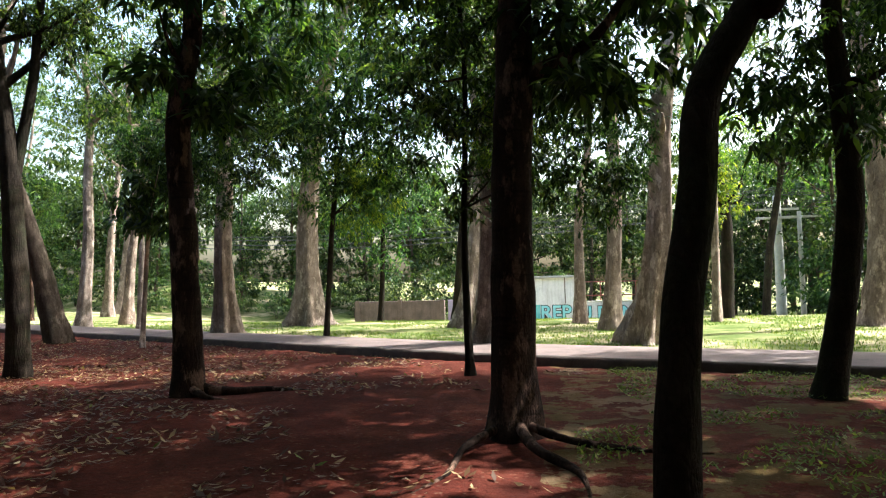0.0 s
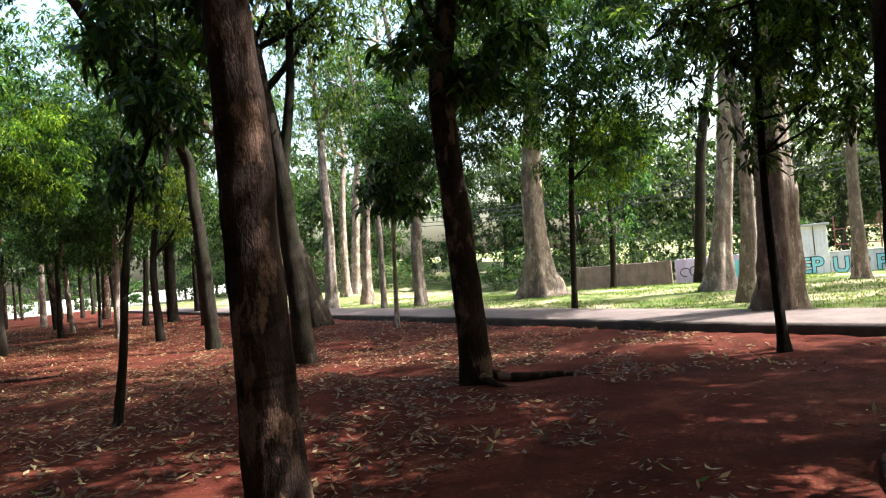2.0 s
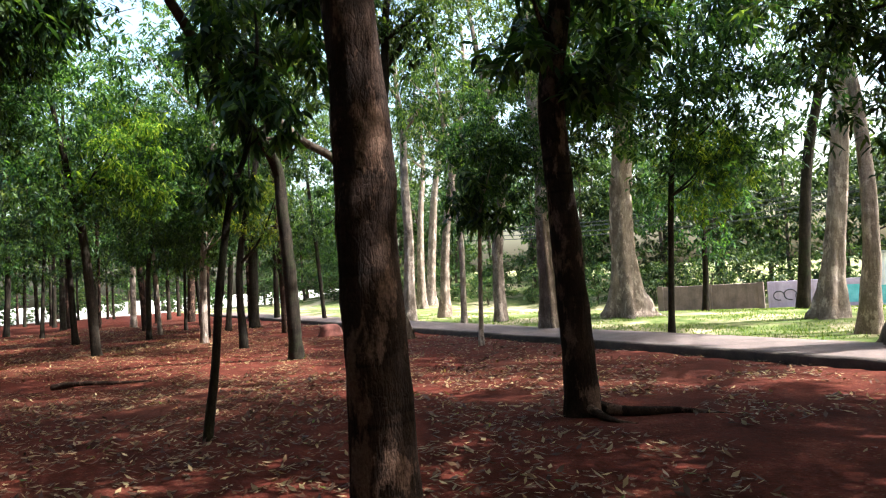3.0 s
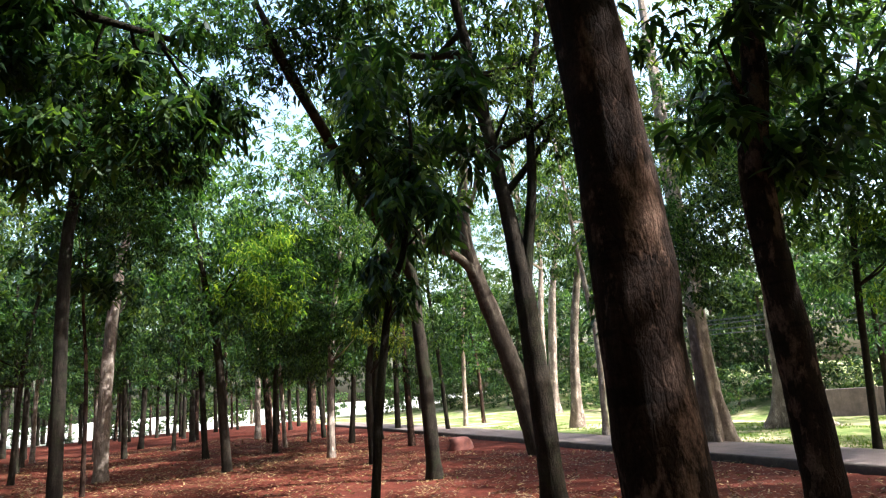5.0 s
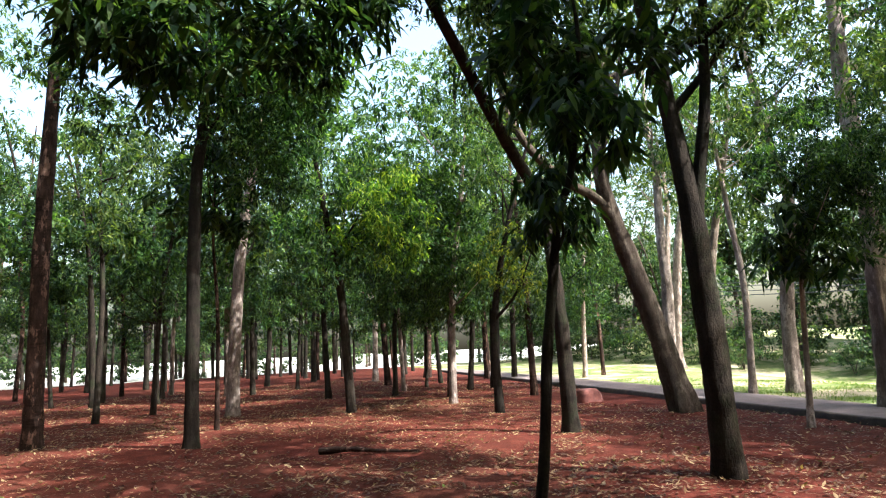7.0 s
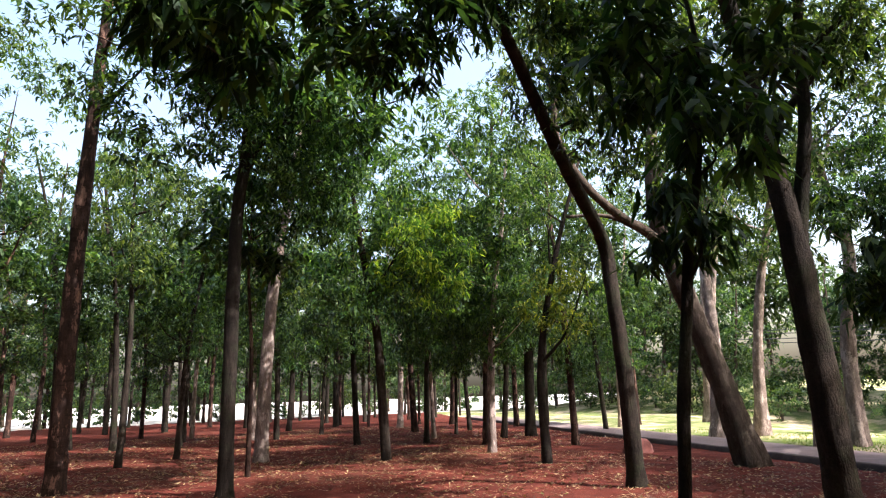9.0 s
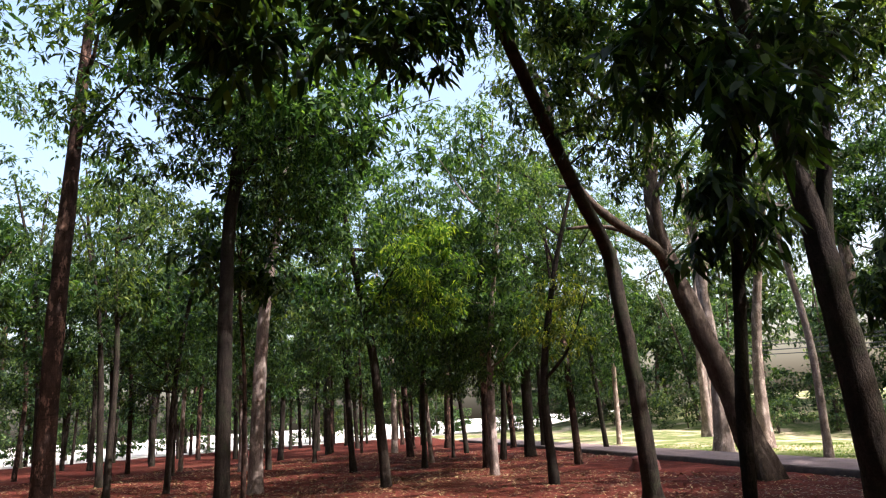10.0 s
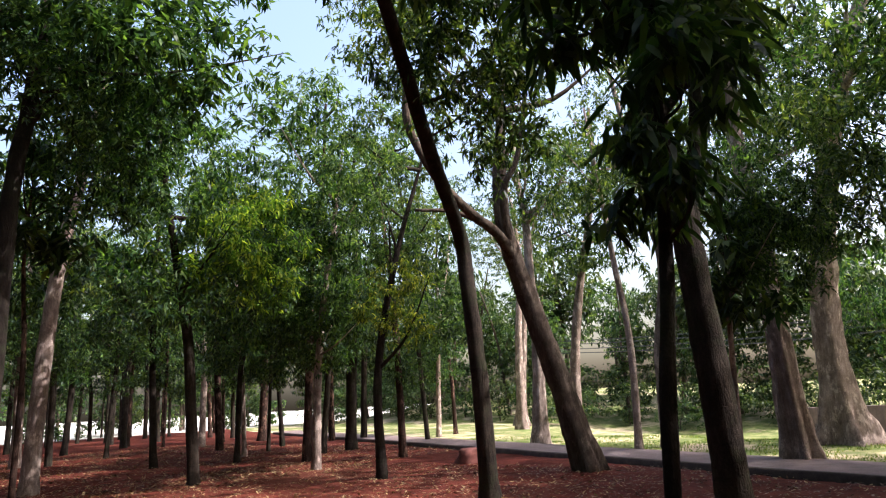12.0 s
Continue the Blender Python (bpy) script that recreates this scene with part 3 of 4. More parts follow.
# pale fluted trees on the lawn
tree(-9.05, 18.75, 0.50, [(-0.1, -0.03, 2.5)], BARK_PALE, 14, [("tall", 0, 0, 10.5, 1.0), ("plant", 1, 1.2, 9.0, 0.8), ("plant", 0.9, -1.6, 4.8, 0.75), ("medium", 0.9, -0.6, 6.4, 0.8)], 0.75, 6, label=PALE, group="pale lawn trees", segs=26)
tree(-8.8, 24.5, 0.75, [(0.03, 0.01, 3.19)], BARK_PALE, 15, [("tall", 0, 0, 11.5, 1.1), ("plant", -2, 1, 9.0, 0.9), ("plant", 1.6, -1.8, 9.6, 0.7)], 1.1, 5, label=PALE, group="pale lawn trees", segs=26)
tree(-13.35, 23.87, 0.40, [(0.06, 0.02, 2.77), (0.4, 0.2, 5.5), (0.17, 0.08, 7.2)], BARK_PALE, 13, [("tall", 0, 0, 10.5, 0.9), ("plant", 1.4, 1, 9.0, 1.2)], 0.5, 4, label=PALE, group="pale lawn trees", segs=16)
tree(-17.8, 27.1, 0.38, [(0.15, 0.08, 2.9)], BARK_PALE, 13, [("tall", 0, 0, 10.5, 0.9), ("plant", 1.4, 0, 9.0, 1.2)], 0.9, 5, label=PALE, group="pale lawn trees", segs=16)
tree(-13.3, 21.1, 0.22, [(0.06, 0.03, 3.03)], BARK_PALE, 10, [("medium", 0, 0, 7.5, 1.0)], 0.4, label="thin pale-barked tree at the lawn's edge", segs=12)
tree(-25.2, 36.2, 0.45, [(0.1, 0.07, 3.68)], BARK_PALE, 14, [("tall", 0, 0, 11.0, 1.0)], 0.6, 5, label=PALE, group="pale lawn trees", segs=14)
tree(-1.16, 14.5, 0.62, [(0.14, 0, 2.11), (0.17, 0, 4.06)], BARK_PALE, 14, [("medium", 0, 0.5, 11.5, 1.2), ("dark", 0.2, -0.8, 5.2, 0.7)], 0.5, 5, label="broad pale trunk with flaring base beside the path", group="pale lawn trees", segs=26)
# the crowns at z 14.4 are unseen, added only to shade the lawn
tree(-2.65, 22.2, 0.50, [(0.4, 0.03, 3.0), (0.81, 0.04, 6.94)], BARK_PALE, 15, [("medium", 0.8, 0, 12, 1.1), ("plant", 0.5, 0.2, 14.4, 1.2)], 1.4, 5, label=PALE, group="pale lawn trees", segs=26)
tree(-1.78, 17.95, 0.32, [(0.2, 0, 2.1)], BARK_PALE, 12, [("medium", 0.3, 0, 8.8, 0.9)], 0.8, 4, label=PALE, group="pale lawn trees", segs=18)
tree(-3.6, 26.8, 0.39, [(0.45, 0.03, 4.66)], BARK_DARK, 13, [("tall", 0.4, 0, 10.5, 0.9), ("plant", 0.5, 0.2, 14.4, 1.2)], 0.3, label="straight dark tree at the back of the lawn", segs=14)
tree(-6.8, 27.4, 0.25, [(0.11, 0.02, 1.95)], BARK_DARK, 8, [("dark", 0.1, 0, 4.6, 1.1)], 0.35, label="small dark tree with low crown on the lawn", segs=12)
tree(2.05, 15.9, 0.52, [(0.33, -0.04, 2.46), (0.48, -0.06, 4.92), (0.86, -0.11, 6.99)], BARK_PALE, 15, [("medium", 1.0, 0.2, 11.5, 1.0), ("dark", 0.1, 0.4, 5.0, 0.6)], 1.25, 6, label="pale buttressed tree with sunlit spreading roots", group="pale lawn trees", segs=28)
tree(1.69, 20.2, 0.40, [(0.21, -0.02, 3.48)], BARK_PALE, 14, [("medium", 0.3, 0, 11.5, 1.0)], 1.3, 5, label=PALE, group="pale lawn trees", segs=22)
tree(0.96, 23.1, 0.30, [(0.08, 0, 3.67)], BARK_PALE, 13, [("medium", 0.1, 0.4, 10.8, 0.9), ("plant", 0.5, 0.2, 14.4, 1.2)], 1.0, 4, label=PALE, group="pale lawn trees", segs=18)
tree(5.22, 23.4, 0.24, [(0.1, -0.02, 4.81)], BARK_PALE, 12, [("medium", 0.1, 0, 9.6, 0.9), ("yellow", -0.2, -1.0, 6.2, 0.7)], 0.5, 4, label=PALE, group="pale lawn trees", segs=14)
tree(8.97, 31.1, 0.36, [(0.22, -0.07, 2.74)], BARK_DARK, 10, [("tall", 0.2, 0, 7.5, 0.8)], 0.3, label="dark forked tree behind the lawn", segs=12)
tree(5.93, 25.0, 0.44, [(0.1, -0.02, 3.08)], BARK_DARK, 12, [("tall", 0.8, 1.2, 10.5, 0.6), ("yellow", -0.6, -1.0, 4.4, 0.7)], 0.3, label="dark trunk with bright sunlit yellow-green low foliage", segs=14)
tree(8.58, 20.4, 0.62, [(0.24, -0.1, 2.59)], BARK_PALE, 14, [("medium", 0.2, 0, 12.0, 1.1)], 0.9, 5, label=PALE, group="pale lawn trees", segs=20)
tree(-18.2, 24.9, 0.42, [(0.15, 0.07, 3.5)], BARK_PALE, 13, [("tall", 0, 0, 10.5, 0.9)], 1.0, 5, label=PALE, group="pale lawn trees", segs=18)
tree(-28.8, 42.6, 0.6, [(0.47, 0.28, 6.0)], BARK_PALE, 15, [("tall", 0.5, 0, 12.0, 0.9)], 0.9, 5, label=PALE, group="pale lawn trees", segs=14)

# small trees with low crowns along the path
tree(-5.5, 16.9, 0.15, [(0.27, 0.07, 3.73)], BARK_DARK, 9, [("medium", 0.3, 0.1, 5.0, 1.0), ("medium", -1.3, -0.9, 6.0, 0.8), ("dark", 1.6, -0.6, 5.2, 0.9), ("yellow", 1.1, -0.6, 3.7, 0.55), ("dark", 0.8, -0.5, 7.0, 1.1), ("medium", 0.2, 0.3, 8.0, 1.1)], 0.3, label=SAPL, segs=12)
tree(-9.5, 15.42, 0.115, [(0.13, 0.07, 2.81)], BARK_PALE, 5.5, [("small", 0.15, 0.05, 4.2, 1.1), ("dark", 0.6, 0.2, 5.1, 0.5), ("dark", 1.3, -0.4, 4.3, 0.45), ("plant", 0.5, -0.4, 4.4, 0.5)], 0.5, label="pale sapling with sunlit foot beside the path", segs=12)
tree(-17.0, 14.9, 0.24, [(-0.01, -0.02, 2.4)], BARK_DARK, 8, [("yellow", 0.4, 0.4, 4.1, 0.6), ("plant", -0.6, 1.0, 6.2, 0.45), ("medium", 0.2, -0.6, 7.4, 0.6)], 0.3, label="slim tree with sunlit yellow-green hanging foliage", segs=12)
tree(-20.5, 16.3, 0.26, [(0.03, 0.04, 2.3)], BARK_PALE, 9, [("plant", 0, 0, 5.4, 1.0), ("plant", -1.2, 0.9, 4.3, 0.7), ("dark", 0.3, 0.3, 4.2, 0.7), ("dark", -0.6, -0.2, 6.3, 0.9), ("plant", 0.8, -1.2, 8.2, 1.0), ("medium", 0.2, 0.3, 7.6, 0.9)], 0.3, label=SLIM, segs=12)
tree(-21.2, 13.0, 0.29, [(-0.11, -0.18, 3.3), (-0.26, -0.42, 5.01)], BARK_DARK, 8.5, [("yellow", 2.0, 0.2, 5.6, 0.75), ("yellow", 0.4, 0.6, 6.2, 1.0), ("plant", 1.0, 0.8, 4.9, 0.75), ("plant", 1.2, -1.4, 5.8, 0.85), ("medium", -0.6, -0.6, 7.8, 1.0)], 0.25, label="slim tree with bright yellow-green sunlit foliage", segs=12)

# the plantation further in, trunk by trunk
PLANT = "slim plantation tree with bare trunk and high crown"
tree(-25.9, 7.3, 0.19, [(0.02, 0.07, 3.89)], BARK_DARK, 9, [("medium", 0, 0, 7.4, 1.0)], 0.3, label=PLANT, group="plantation trees", segs=10)
tree(-20.6, 8.8, 0.12, [(0.0, 0.0, 2.79)], BARK_RED, 7, [("small", 0, 0, 6.2, 1.2), ("dark", 1.6, 0.6, 7.2, 0.8)], 0.3, label=SAPL, segs=10)
tree(-24.0, 10.6, 0.40, [(0.05, 0.12, 3.6), (0.14, 0.3, 5.9), (0.26, 0.6, 7.9)], BARK_PALE, 12, [("tall", 0.3, 0.6, 10.5, 0.9), ("plant", -0.5, 1.8, 9.0, 0.8)], 0.3, label="pale sunlit trunk leaning in the plantation", segs=12)
for px, py, pd in ((-34.0, 15.7, 0.26), (-33.0, 11.2, 0.18), (-33.9, 9.0, 0.28), (-50.7, 12.4, 0.31), (-40.0, 14.0, 0.23), (-28.0, 19.9, 0.20),
                   (-33.5, 22.9, 0.33), (-38.2, 25.3, 0.36), (-38.1, 29.2, 0.5), (-20.4, 19.9, 0.25), (-27.5, 15.9, 0.24), (-43.9, 24.3, 0.36),
                   (-50.2, 27.1, 0.3), (-59.0, 26.6, 0.5), (-26.8, 30.7, 0.27), (-27.3, 32.9, 0.22), (-25.3, 22.8, 0.45), (-23.3, 18.6, 0.3),
                   (-60.8, 33.9, 0.5), (-35.0, 15.0, 0.4), (-28.9, 4.6, 0.26), (-24.8, 2.4, 0.24)):
    g = random.Random(round(px * 10 + py * 7))
    tree(px, py, pd, [(g.uniform(-0.2, 0.2), g.uniform(-0.2, 0.2), 3.5)], g.choice((BARK_DARK, BARK_RED, BARK_DARK, BARK_PALE)), g.uniform(9, 13),
         [(g.choice(("plant", "plant", "far")), g.uniform(-0.5, 0.5), g.uniform(-0.5, 0.5), g.uniform(5.6, 7.5), g.uniform(0.55, 0.8)), ("under", g.uniform(-0.9, 0.9), g.uniform(-0.9, 0.9), g.uniform(6.2, 8.4), g.uniform(0.7, 0.95)), ("far", 0, 0, g.uniform(9.5, 12.5), 0.75)] + ([("plant", g.uniform(-0.6, 0.6), g.uniform(-0.6, 0.6), g.uniform(4.0, 5.2), 0.75)] if px > -39 and 14 < py < 31 else []),
         0.3, limbs=4, label=PLANT, group="plantation trees", segs=10)

# leafier trees among them that darken the middle distance
for px, py in ((-27.6, 9.4), (-36.5, 8.0), (-37.0, 12.6), (-30.6, 13.4), (-26.0, 18.0), (-25.5, 21.5), (-31.2, 24.6), (-29.6, 22.4), (-36.0, 19.0)):
    g = random.Random(round(px * 10 + py * 7))
    tree(px, py, g.uniform(0.16, 0.26), [(g.uniform(-0.3, 0.3), g.uniform(-0.3, 0.3), 3.5)], BARK_DARK, 9,
         [("dark", g.uniform(-0.6, 0.6), g.uniform(-0.6, 0.6), g.uniform(4.0, 5.0), 0.65 if py < 14 else 0.9), ("under", g.uniform(-0.6, 0.6), g.uniform(-0.6, 0.6), g.uniform(5.8, 6.8), 0.9), ("under", 0, 0, g.uniform(8.0, 9.0), 0.8)],
         0.3, limbs=5, label="slim plantation tree with low shaded foliage", group="plantation trees", segs=10)

# rows of the plantation beyond, out to its far edge
taken = [(o.location.x, o.location.y) for o in scene.objects if o.parent is None and o.name.startswith("tree")]
g = random.Random(4)
for row in range(12):
    for col in range(12):
        px, py = -72 + col * 4.3 + g.uniform(-1.3, 1.3), -6 + row * 4.4 + g.uniform(-1.4, 1.4)
        if px > -23.5 or py > 13.5 - 0.55 * px or g.random() < 0.1:
            continue
        if min((px - a) ** 2 + (py - b) ** 2 for a, b in taken) < 6:
            continue
        taken.append((px, py))
        tree(px, py, g.uniform(0.18, 0.34), [(g.uniform(-0.25, 0.25), g.uniform(-0.25, 0.25), 4)], g.choice((BARK_DARK, BARK_RED, BARK_DARK)), g.uniform(13, 15),
             [("under", g.uniform(-0.5, 0.5), g.uniform(-0.5, 0.5), g.uniform(3.6, 6.5) if px < -40 else g.uniform(5, 7), g.uniform(0.5, 0.95)), ("under", g.uniform(-0.9, 0.9), g.uniform(-0.9, 0.9), g.uniform(6.5, 9.0), g.uniform(0.8, 1.1))] + [("far", g.uniform(-0.8, 0.8), g.uniform(-0.8, 0.8), g.uniform(8.5, 12.5), g.uniform(0.55, 0.85))] + ([("belt", g.uniform(-1.2, 1.2), g.uniform(-1.2, 1.2), g.uniform(12.0, 13.5), g.uniform(0.6, 0.85))] if (row + col) % 3 == 0 else []), 0.3, limbs=4, label=PLANT, group="plantation trees", segs=8)

# unseen trees added round about and behind the walk to shade the red earth
for px, py in ((5.6, 5.2), (8.8, 8.2), (11.5, 4.0), (3.6, -0.8), (-2.2, -3.4), (-7.5, -2.2), (-13.5, 0.2), (-12.2, -5.2), (-4.5, -8.0), (2.5, -7.0), (9.0, -2.5), (-18.5, -3.0), (11.4, 17.0)):
    tree(px, py, g.uniform(0.25, 0.4), [(g.uniform(-0.2, 0.2), g.uniform(-0.2, 0.2), 4)], g.choice((BARK_DARK, BARK_RED)), g.uniform(9, 11),
         [("belt", 0, 0, 7.0, 0.85), ("belt", g.uniform(-1, 1), g.uniform(-1, 1), 9.0, 0.9)], 0.35, limbs=4, label=SLIM, group="plantation trees", segs=10)

# unseen trees added on the sun's side, blocking sun from the near ground
for px, py in ((7.4, 2.6), (9.8, 5.6), (7.6, 8.6), (10.6, 11.0), (13.4, 8.0), (12.6, 13.6), (14.5, 2.0), (9.2, 13.2), (6.9, 12.0)):
    tree(px, py, g.uniform(0.25, 0.36), [(g.uniform(-0.2, 0.2), g.uniform(-0.2, 0.2), 4)], g.choice((BARK_DARK, BARK_RED)), g.uniform(10, 12),
         [("under", g.uniform(-0.5, 0.5), g.uniform(-0.5, 0.5), 7.2, 1.05), ("under", g.uniform(-1, 1), g.uniform(-1, 1), 10.0, 1.2)], 0.35, limbs=4, label=SLIM, group="plantation trees", segs=10)

# unseen trees added behind the walk, crowns meeting overhead to block sky light
for px, py in ((-0.5, -2.2), (1.8, -3.6), (-4.6, -3.0), (-6.0, -5.2), (-9.6, -3.4), (-10.8, -0.9), (-15.0, -3.0), (-16.0, 0.4), (-2.5, -6.0), (5.4, -3.6), (6.6, 0.6), (-8.5, -7.0), (-13.0, -8.0), (0.2, -9.0), (5.5, -7.5), (-20.5, -0.6), (-19.0, -6.5)):
    tree(px, py, g.uniform(0.2, 0.34), [(g.uniform(-0.2, 0.2), g.uniform(-0.2, 0.2), 4)], g.choice((BARK_DARK, BARK_RED)), g.uniform(10, 13),
         [("under", g.uniform(-0.6, 0.6), g.uniform(-0.6, 0.6), g.uniform(5.4, 7.0), 1.0), ("under", g.uniform(-1, 1), g.uniform(-1, 1), g.uniform(8.0, 9.5), 1.25), ("under", g.uniform(-1, 1), g.uniform(-1, 1), g.uniform(10.5, 12.5), 1.25)],
         0.35, limbs=5, label=SLIM, group="plantation trees", segs=10)

# unseen dense wood added behind the walk and at its sides, cutting sky light
for k in range(44):
    w = radians(150 + k * 4.9 + g.uniform(-2, 2))
    r = 15 + (k % 3) * 5 + g.uniform(-1.5, 1.5)
    px, py = -6 + math.cos(w) * r * 1.25, 1 + math.sin(w) * r
    if py > 5.5 - max(0, px) * 0.1 or (px < -12 and py > -4):
        continue
    tree(px, py, 0.3, [(g.uniform(-0.2, 0.2), g.uniform(-0.2, 0.2), 3)], BARK_DARK, 14, [("back", 0, 0, 3.4, 1.0), ("back", 0, 0, 7.4, 1.15), ("back", 0, 0, 11.2, 1.2), ("back", 0.4, 0.2, 14.6, 1.1)], 0.3, limbs=4,
         label="unseen leafy tree added to block light behind the walk", group="woodland trees", segs=8)

# woodland behind the shed and round the far side of the lawn, and the far edge of the plantation
WOOD = "hazy green woodland tree beyond the lawn"
for k in range(24):
    for row in range(2):
        px = -66 + k * 4.3 + row * 2.1 + g.uniform(-1.2, 1.2)
        py = 54 + row * 8 + g.uniform(-2, 2) - max(0, px - 8) * 0.75 + max(0, -px - 40) * 0.2
        s = g.uniform(0.85, 1.25) * (1 + 0.15 * row)
        tree(px, py, 0.32 * s, [(g.uniform(-0.3, 0.3), g.uniform(-0.3, 0.3), 3)], BARK_GREY, 11 * s,
             [("edge" if row else "belt", 0, 0, 8.8 * s, 1.0 * s), ("edge" if row else "belt", g.uniform(-1.5, 1.5), g.uniform(-1, 1), (4.4 + 0.6 * row) * s, 0.85 * s), ("edge", 0.9, -0.4, 6.6 * s, 0.8 * s)], 0.3, limbs=3, label=WOOD, group="woodland trees", segs=8)
for k in range(26):
    px, py = -82 + g.uniform(-6, 6), -22 + k * 3.4 + g.uniform(-1.5, 1.5)
    s = g.uniform(0.9, 1.3)
    tree(px, py, 0.35, [(0, 0, 3)], BARK_GREY, 11 * s, [("edge", 0, 0, 8.0 * s, 1.0 * s), ("edge", 0, 1, 3.6 * s, 0.85)], 0.3, limbs=3, label="hazy green tree at the plantation's edge", group="woodland trees", segs=8)

for px, py, s in ((12.5, 33, 0.9), (17, 36, 1.1), (15, 42, 1.1), (21, 31, 1.0), (25, 36, 1.1), (28, 28, 1.0), (31, 33, 1.1), (22, 41, 1.2), (11, 44, 1.0), (14, 49, 1.2), (19, 46, 1.1), (26, 43, 1.2), (30, 39, 1.1), (34, 36, 1.2), (18, 39, 0.9), (37, 30, 1.2)):
    tree(px, py, 0.3 * s, [(g.uniform(-0.3, 0.3), g.uniform(-0.3, 0.3), 3)], BARK_GREY, 10 * s, [("belt", 0, 0, 8.2 * s, 1.0 * s), ("belt", 0.6, 0.3, 4.4 * s, 0.8 * s), ("edge", -0.5, -0.2, 2.3 * s, 0.65 * s)], 0.3, limbs=3, label=WOOD, group="woodland trees", segs=8)


def shrub(x, y, s, kind="belt"):
    b = thing("shrub", x, y, height(x, y), label="leafy green shrub at the woodland's edge", category="shrub", group="shrubs")
    for k in range(4):
        w = k * 1.7 + x
        child("stem", mesh_of("stem", *tube(spline([(0, 0, -0.1), (0.2 * math.cos(w), 0.2 * math.sin(w), 0.6 * s), (0.7 * math.cos(w) * s, 0.7 * math.sin(w) * s, 1.3 * s)], 3), lambda u, w, z: 0.03 * (1 - 0.7 * u), 6, 0.05, x), BARK_GREY), b)
    child("crown", random.Random(round(x * 9)).choice(CROWNS[kind]), b, "", pose(0, 0, 1.1 * s, 0, 0, x * 77) @ Matrix.Diagonal((0.42 * s, 0.42 * s, 0.34 * s, 1)))
    return b


for k in range(48):
    px = -58 + (k % 26) * 3.3 + g.uniform(-1, 1)
    back = 0 if k < 26 else 5
    if back == 0 and -3 < px < 10:
        continue
    shrub(px, 49.5 + back + g.uniform(-1.0, 2.5) - max(0, px - 8) * 0.8 + max(0, -px - 40) * 0.2, g.uniform(1.3, 2.2) + back * 0.15)
for k in range(30):
    shrub(-74 + g.uniform(-6, 6), -18 + k * 2.8 + g.uniform(-2, 2), g.uniform(0.8, 2.3), "edge")


# ---- the shed, the painted wall and the poles beyond the lawn ----
def lettering(text, x, y, z, size, parent):
    """Painted letters: pale blue with a black outline."""
    for off, depth, mat in ((0.075, 0.0, BLACK_PAINT), (0.025, -0.006, SKY_PAINT)):
        cu = bpy.data.curves.new("lettering", "FONT")
        cu.body, cu.size, cu.offset, cu.extrude = text, size, off, 0.002
        cu.materials.append(mat)
        ob = new("lettering", cu)
        ob.parent = parent
        ob.matrix_basis = pose(x, y + depth, z, 90, 0, 0)


shed = thing("shed", 0.25, 47.0, -1.25, label="small white plastered shed with a flat sheet roof", category="shed")
bm = bmesh.new(); box(bm, -1.4, -1.0, 0, 1.4, 1.6, 2.85, 0.02); part("wall", bm, PLASTER, shed)
bm = bmesh.new(); box(bm, -1.55, -1.18, 2.85, 1.55, 1.75, 2.99, 0.015); part("roof", bm, ROOF, shed, "grey sheet roof with overhang")
bm = bmesh.new(); box(bm, 0.66, -1.03, 1.15, 0.72, -1.0, 2.85, 0.0); part("downpipe", bm, BROWN_WALL, shed)
bm = bmesh.new(); box(bm, -1.4, -1.008, 0.1, -0.95, -1.002, 1.1, 0.0); part("paint_patch", bm, TEAL, shed, "teal painted patch")
lettering("REP", -0.95, -1.012, 0.16, 1.25, shed)

wall = thing("painted_wall", 5.0, 46.2, -1.3, label="low white wall painted with blue letters", category="wall")
bm = bmesh.new(); box(bm, -3.3, -0.12, 0, 2.1, 0.12, 1.25, 0.01); part("wall_face", bm, PLASTER, wall)
bm = bmesh.new(); box(bm, -3.34, -0.16, 1.25, 2.1, 0.16, 1.33, 0.01); part("coping", bm, CONCRETE, wall)
bm = bmesh.new(); box(bm, 2.1, -0.2, 0, 4.0, 0.2, 2.2, 0.02); part("end_wall", bm, PLASTER, wall, "taller white end wall with faint scribbles")
lettering("U P PN", -3.2, -0.13, 0.14, 1.2, wall)

lilac = thing("lilac_wall", -5.6, 46.3, -1.25, label="lilac painted garden wall with dark scribbled paint", category="wall")
bm = bmesh.new(); box(bm, -1.3, -0.12, 0, 4.4, 0.12, 1.55, 0.01); part("wall_face", bm, PURPLE, lilac)
bm = bmesh.new(); box(bm, 2.2, -0.128, 0.2, 4.3, -0.123, 1.2, 0.0); part("paint_patch", bm, TEAL, lilac, "teal painted patch")
for k, (sx, sz, sr) in enumerate(((-0.7, 0.7, 0.3), (-0.1, 0.75, 0.34), (0.45, 0.65, 0.28))):
    v, f = tube([Vector((sx + sr * math.cos(a * 0.5), -0.13, sz + sr * 0.9 * math.sin(a * 0.5))) for a in range(11)], lambda u, w, z: 0.03, 6, 0.0)
    child("scribble", mesh_of("scribble", v, f, BLACK_PAINT), lilac)

brown = thing("brown_wall", -14.0, 45.4, -1.2, label="long low brown boundary wall behind the lawn", category="wall")
bm = bmesh.new(); box(bm, 0.8, -0.15, 0, 7.0, 0.15, 1.5, 0.02); part("wall_face", bm, BROWN_WALL, brown)
for k in range(3):
    bm = bmesh.new(); box(bm, 0.9 + k * 2.9, -0.24, 0, 1.2 + k * 2.9, -0.152, 1.55, 0.01); part("pier", bm, BROWN_WALL, brown)

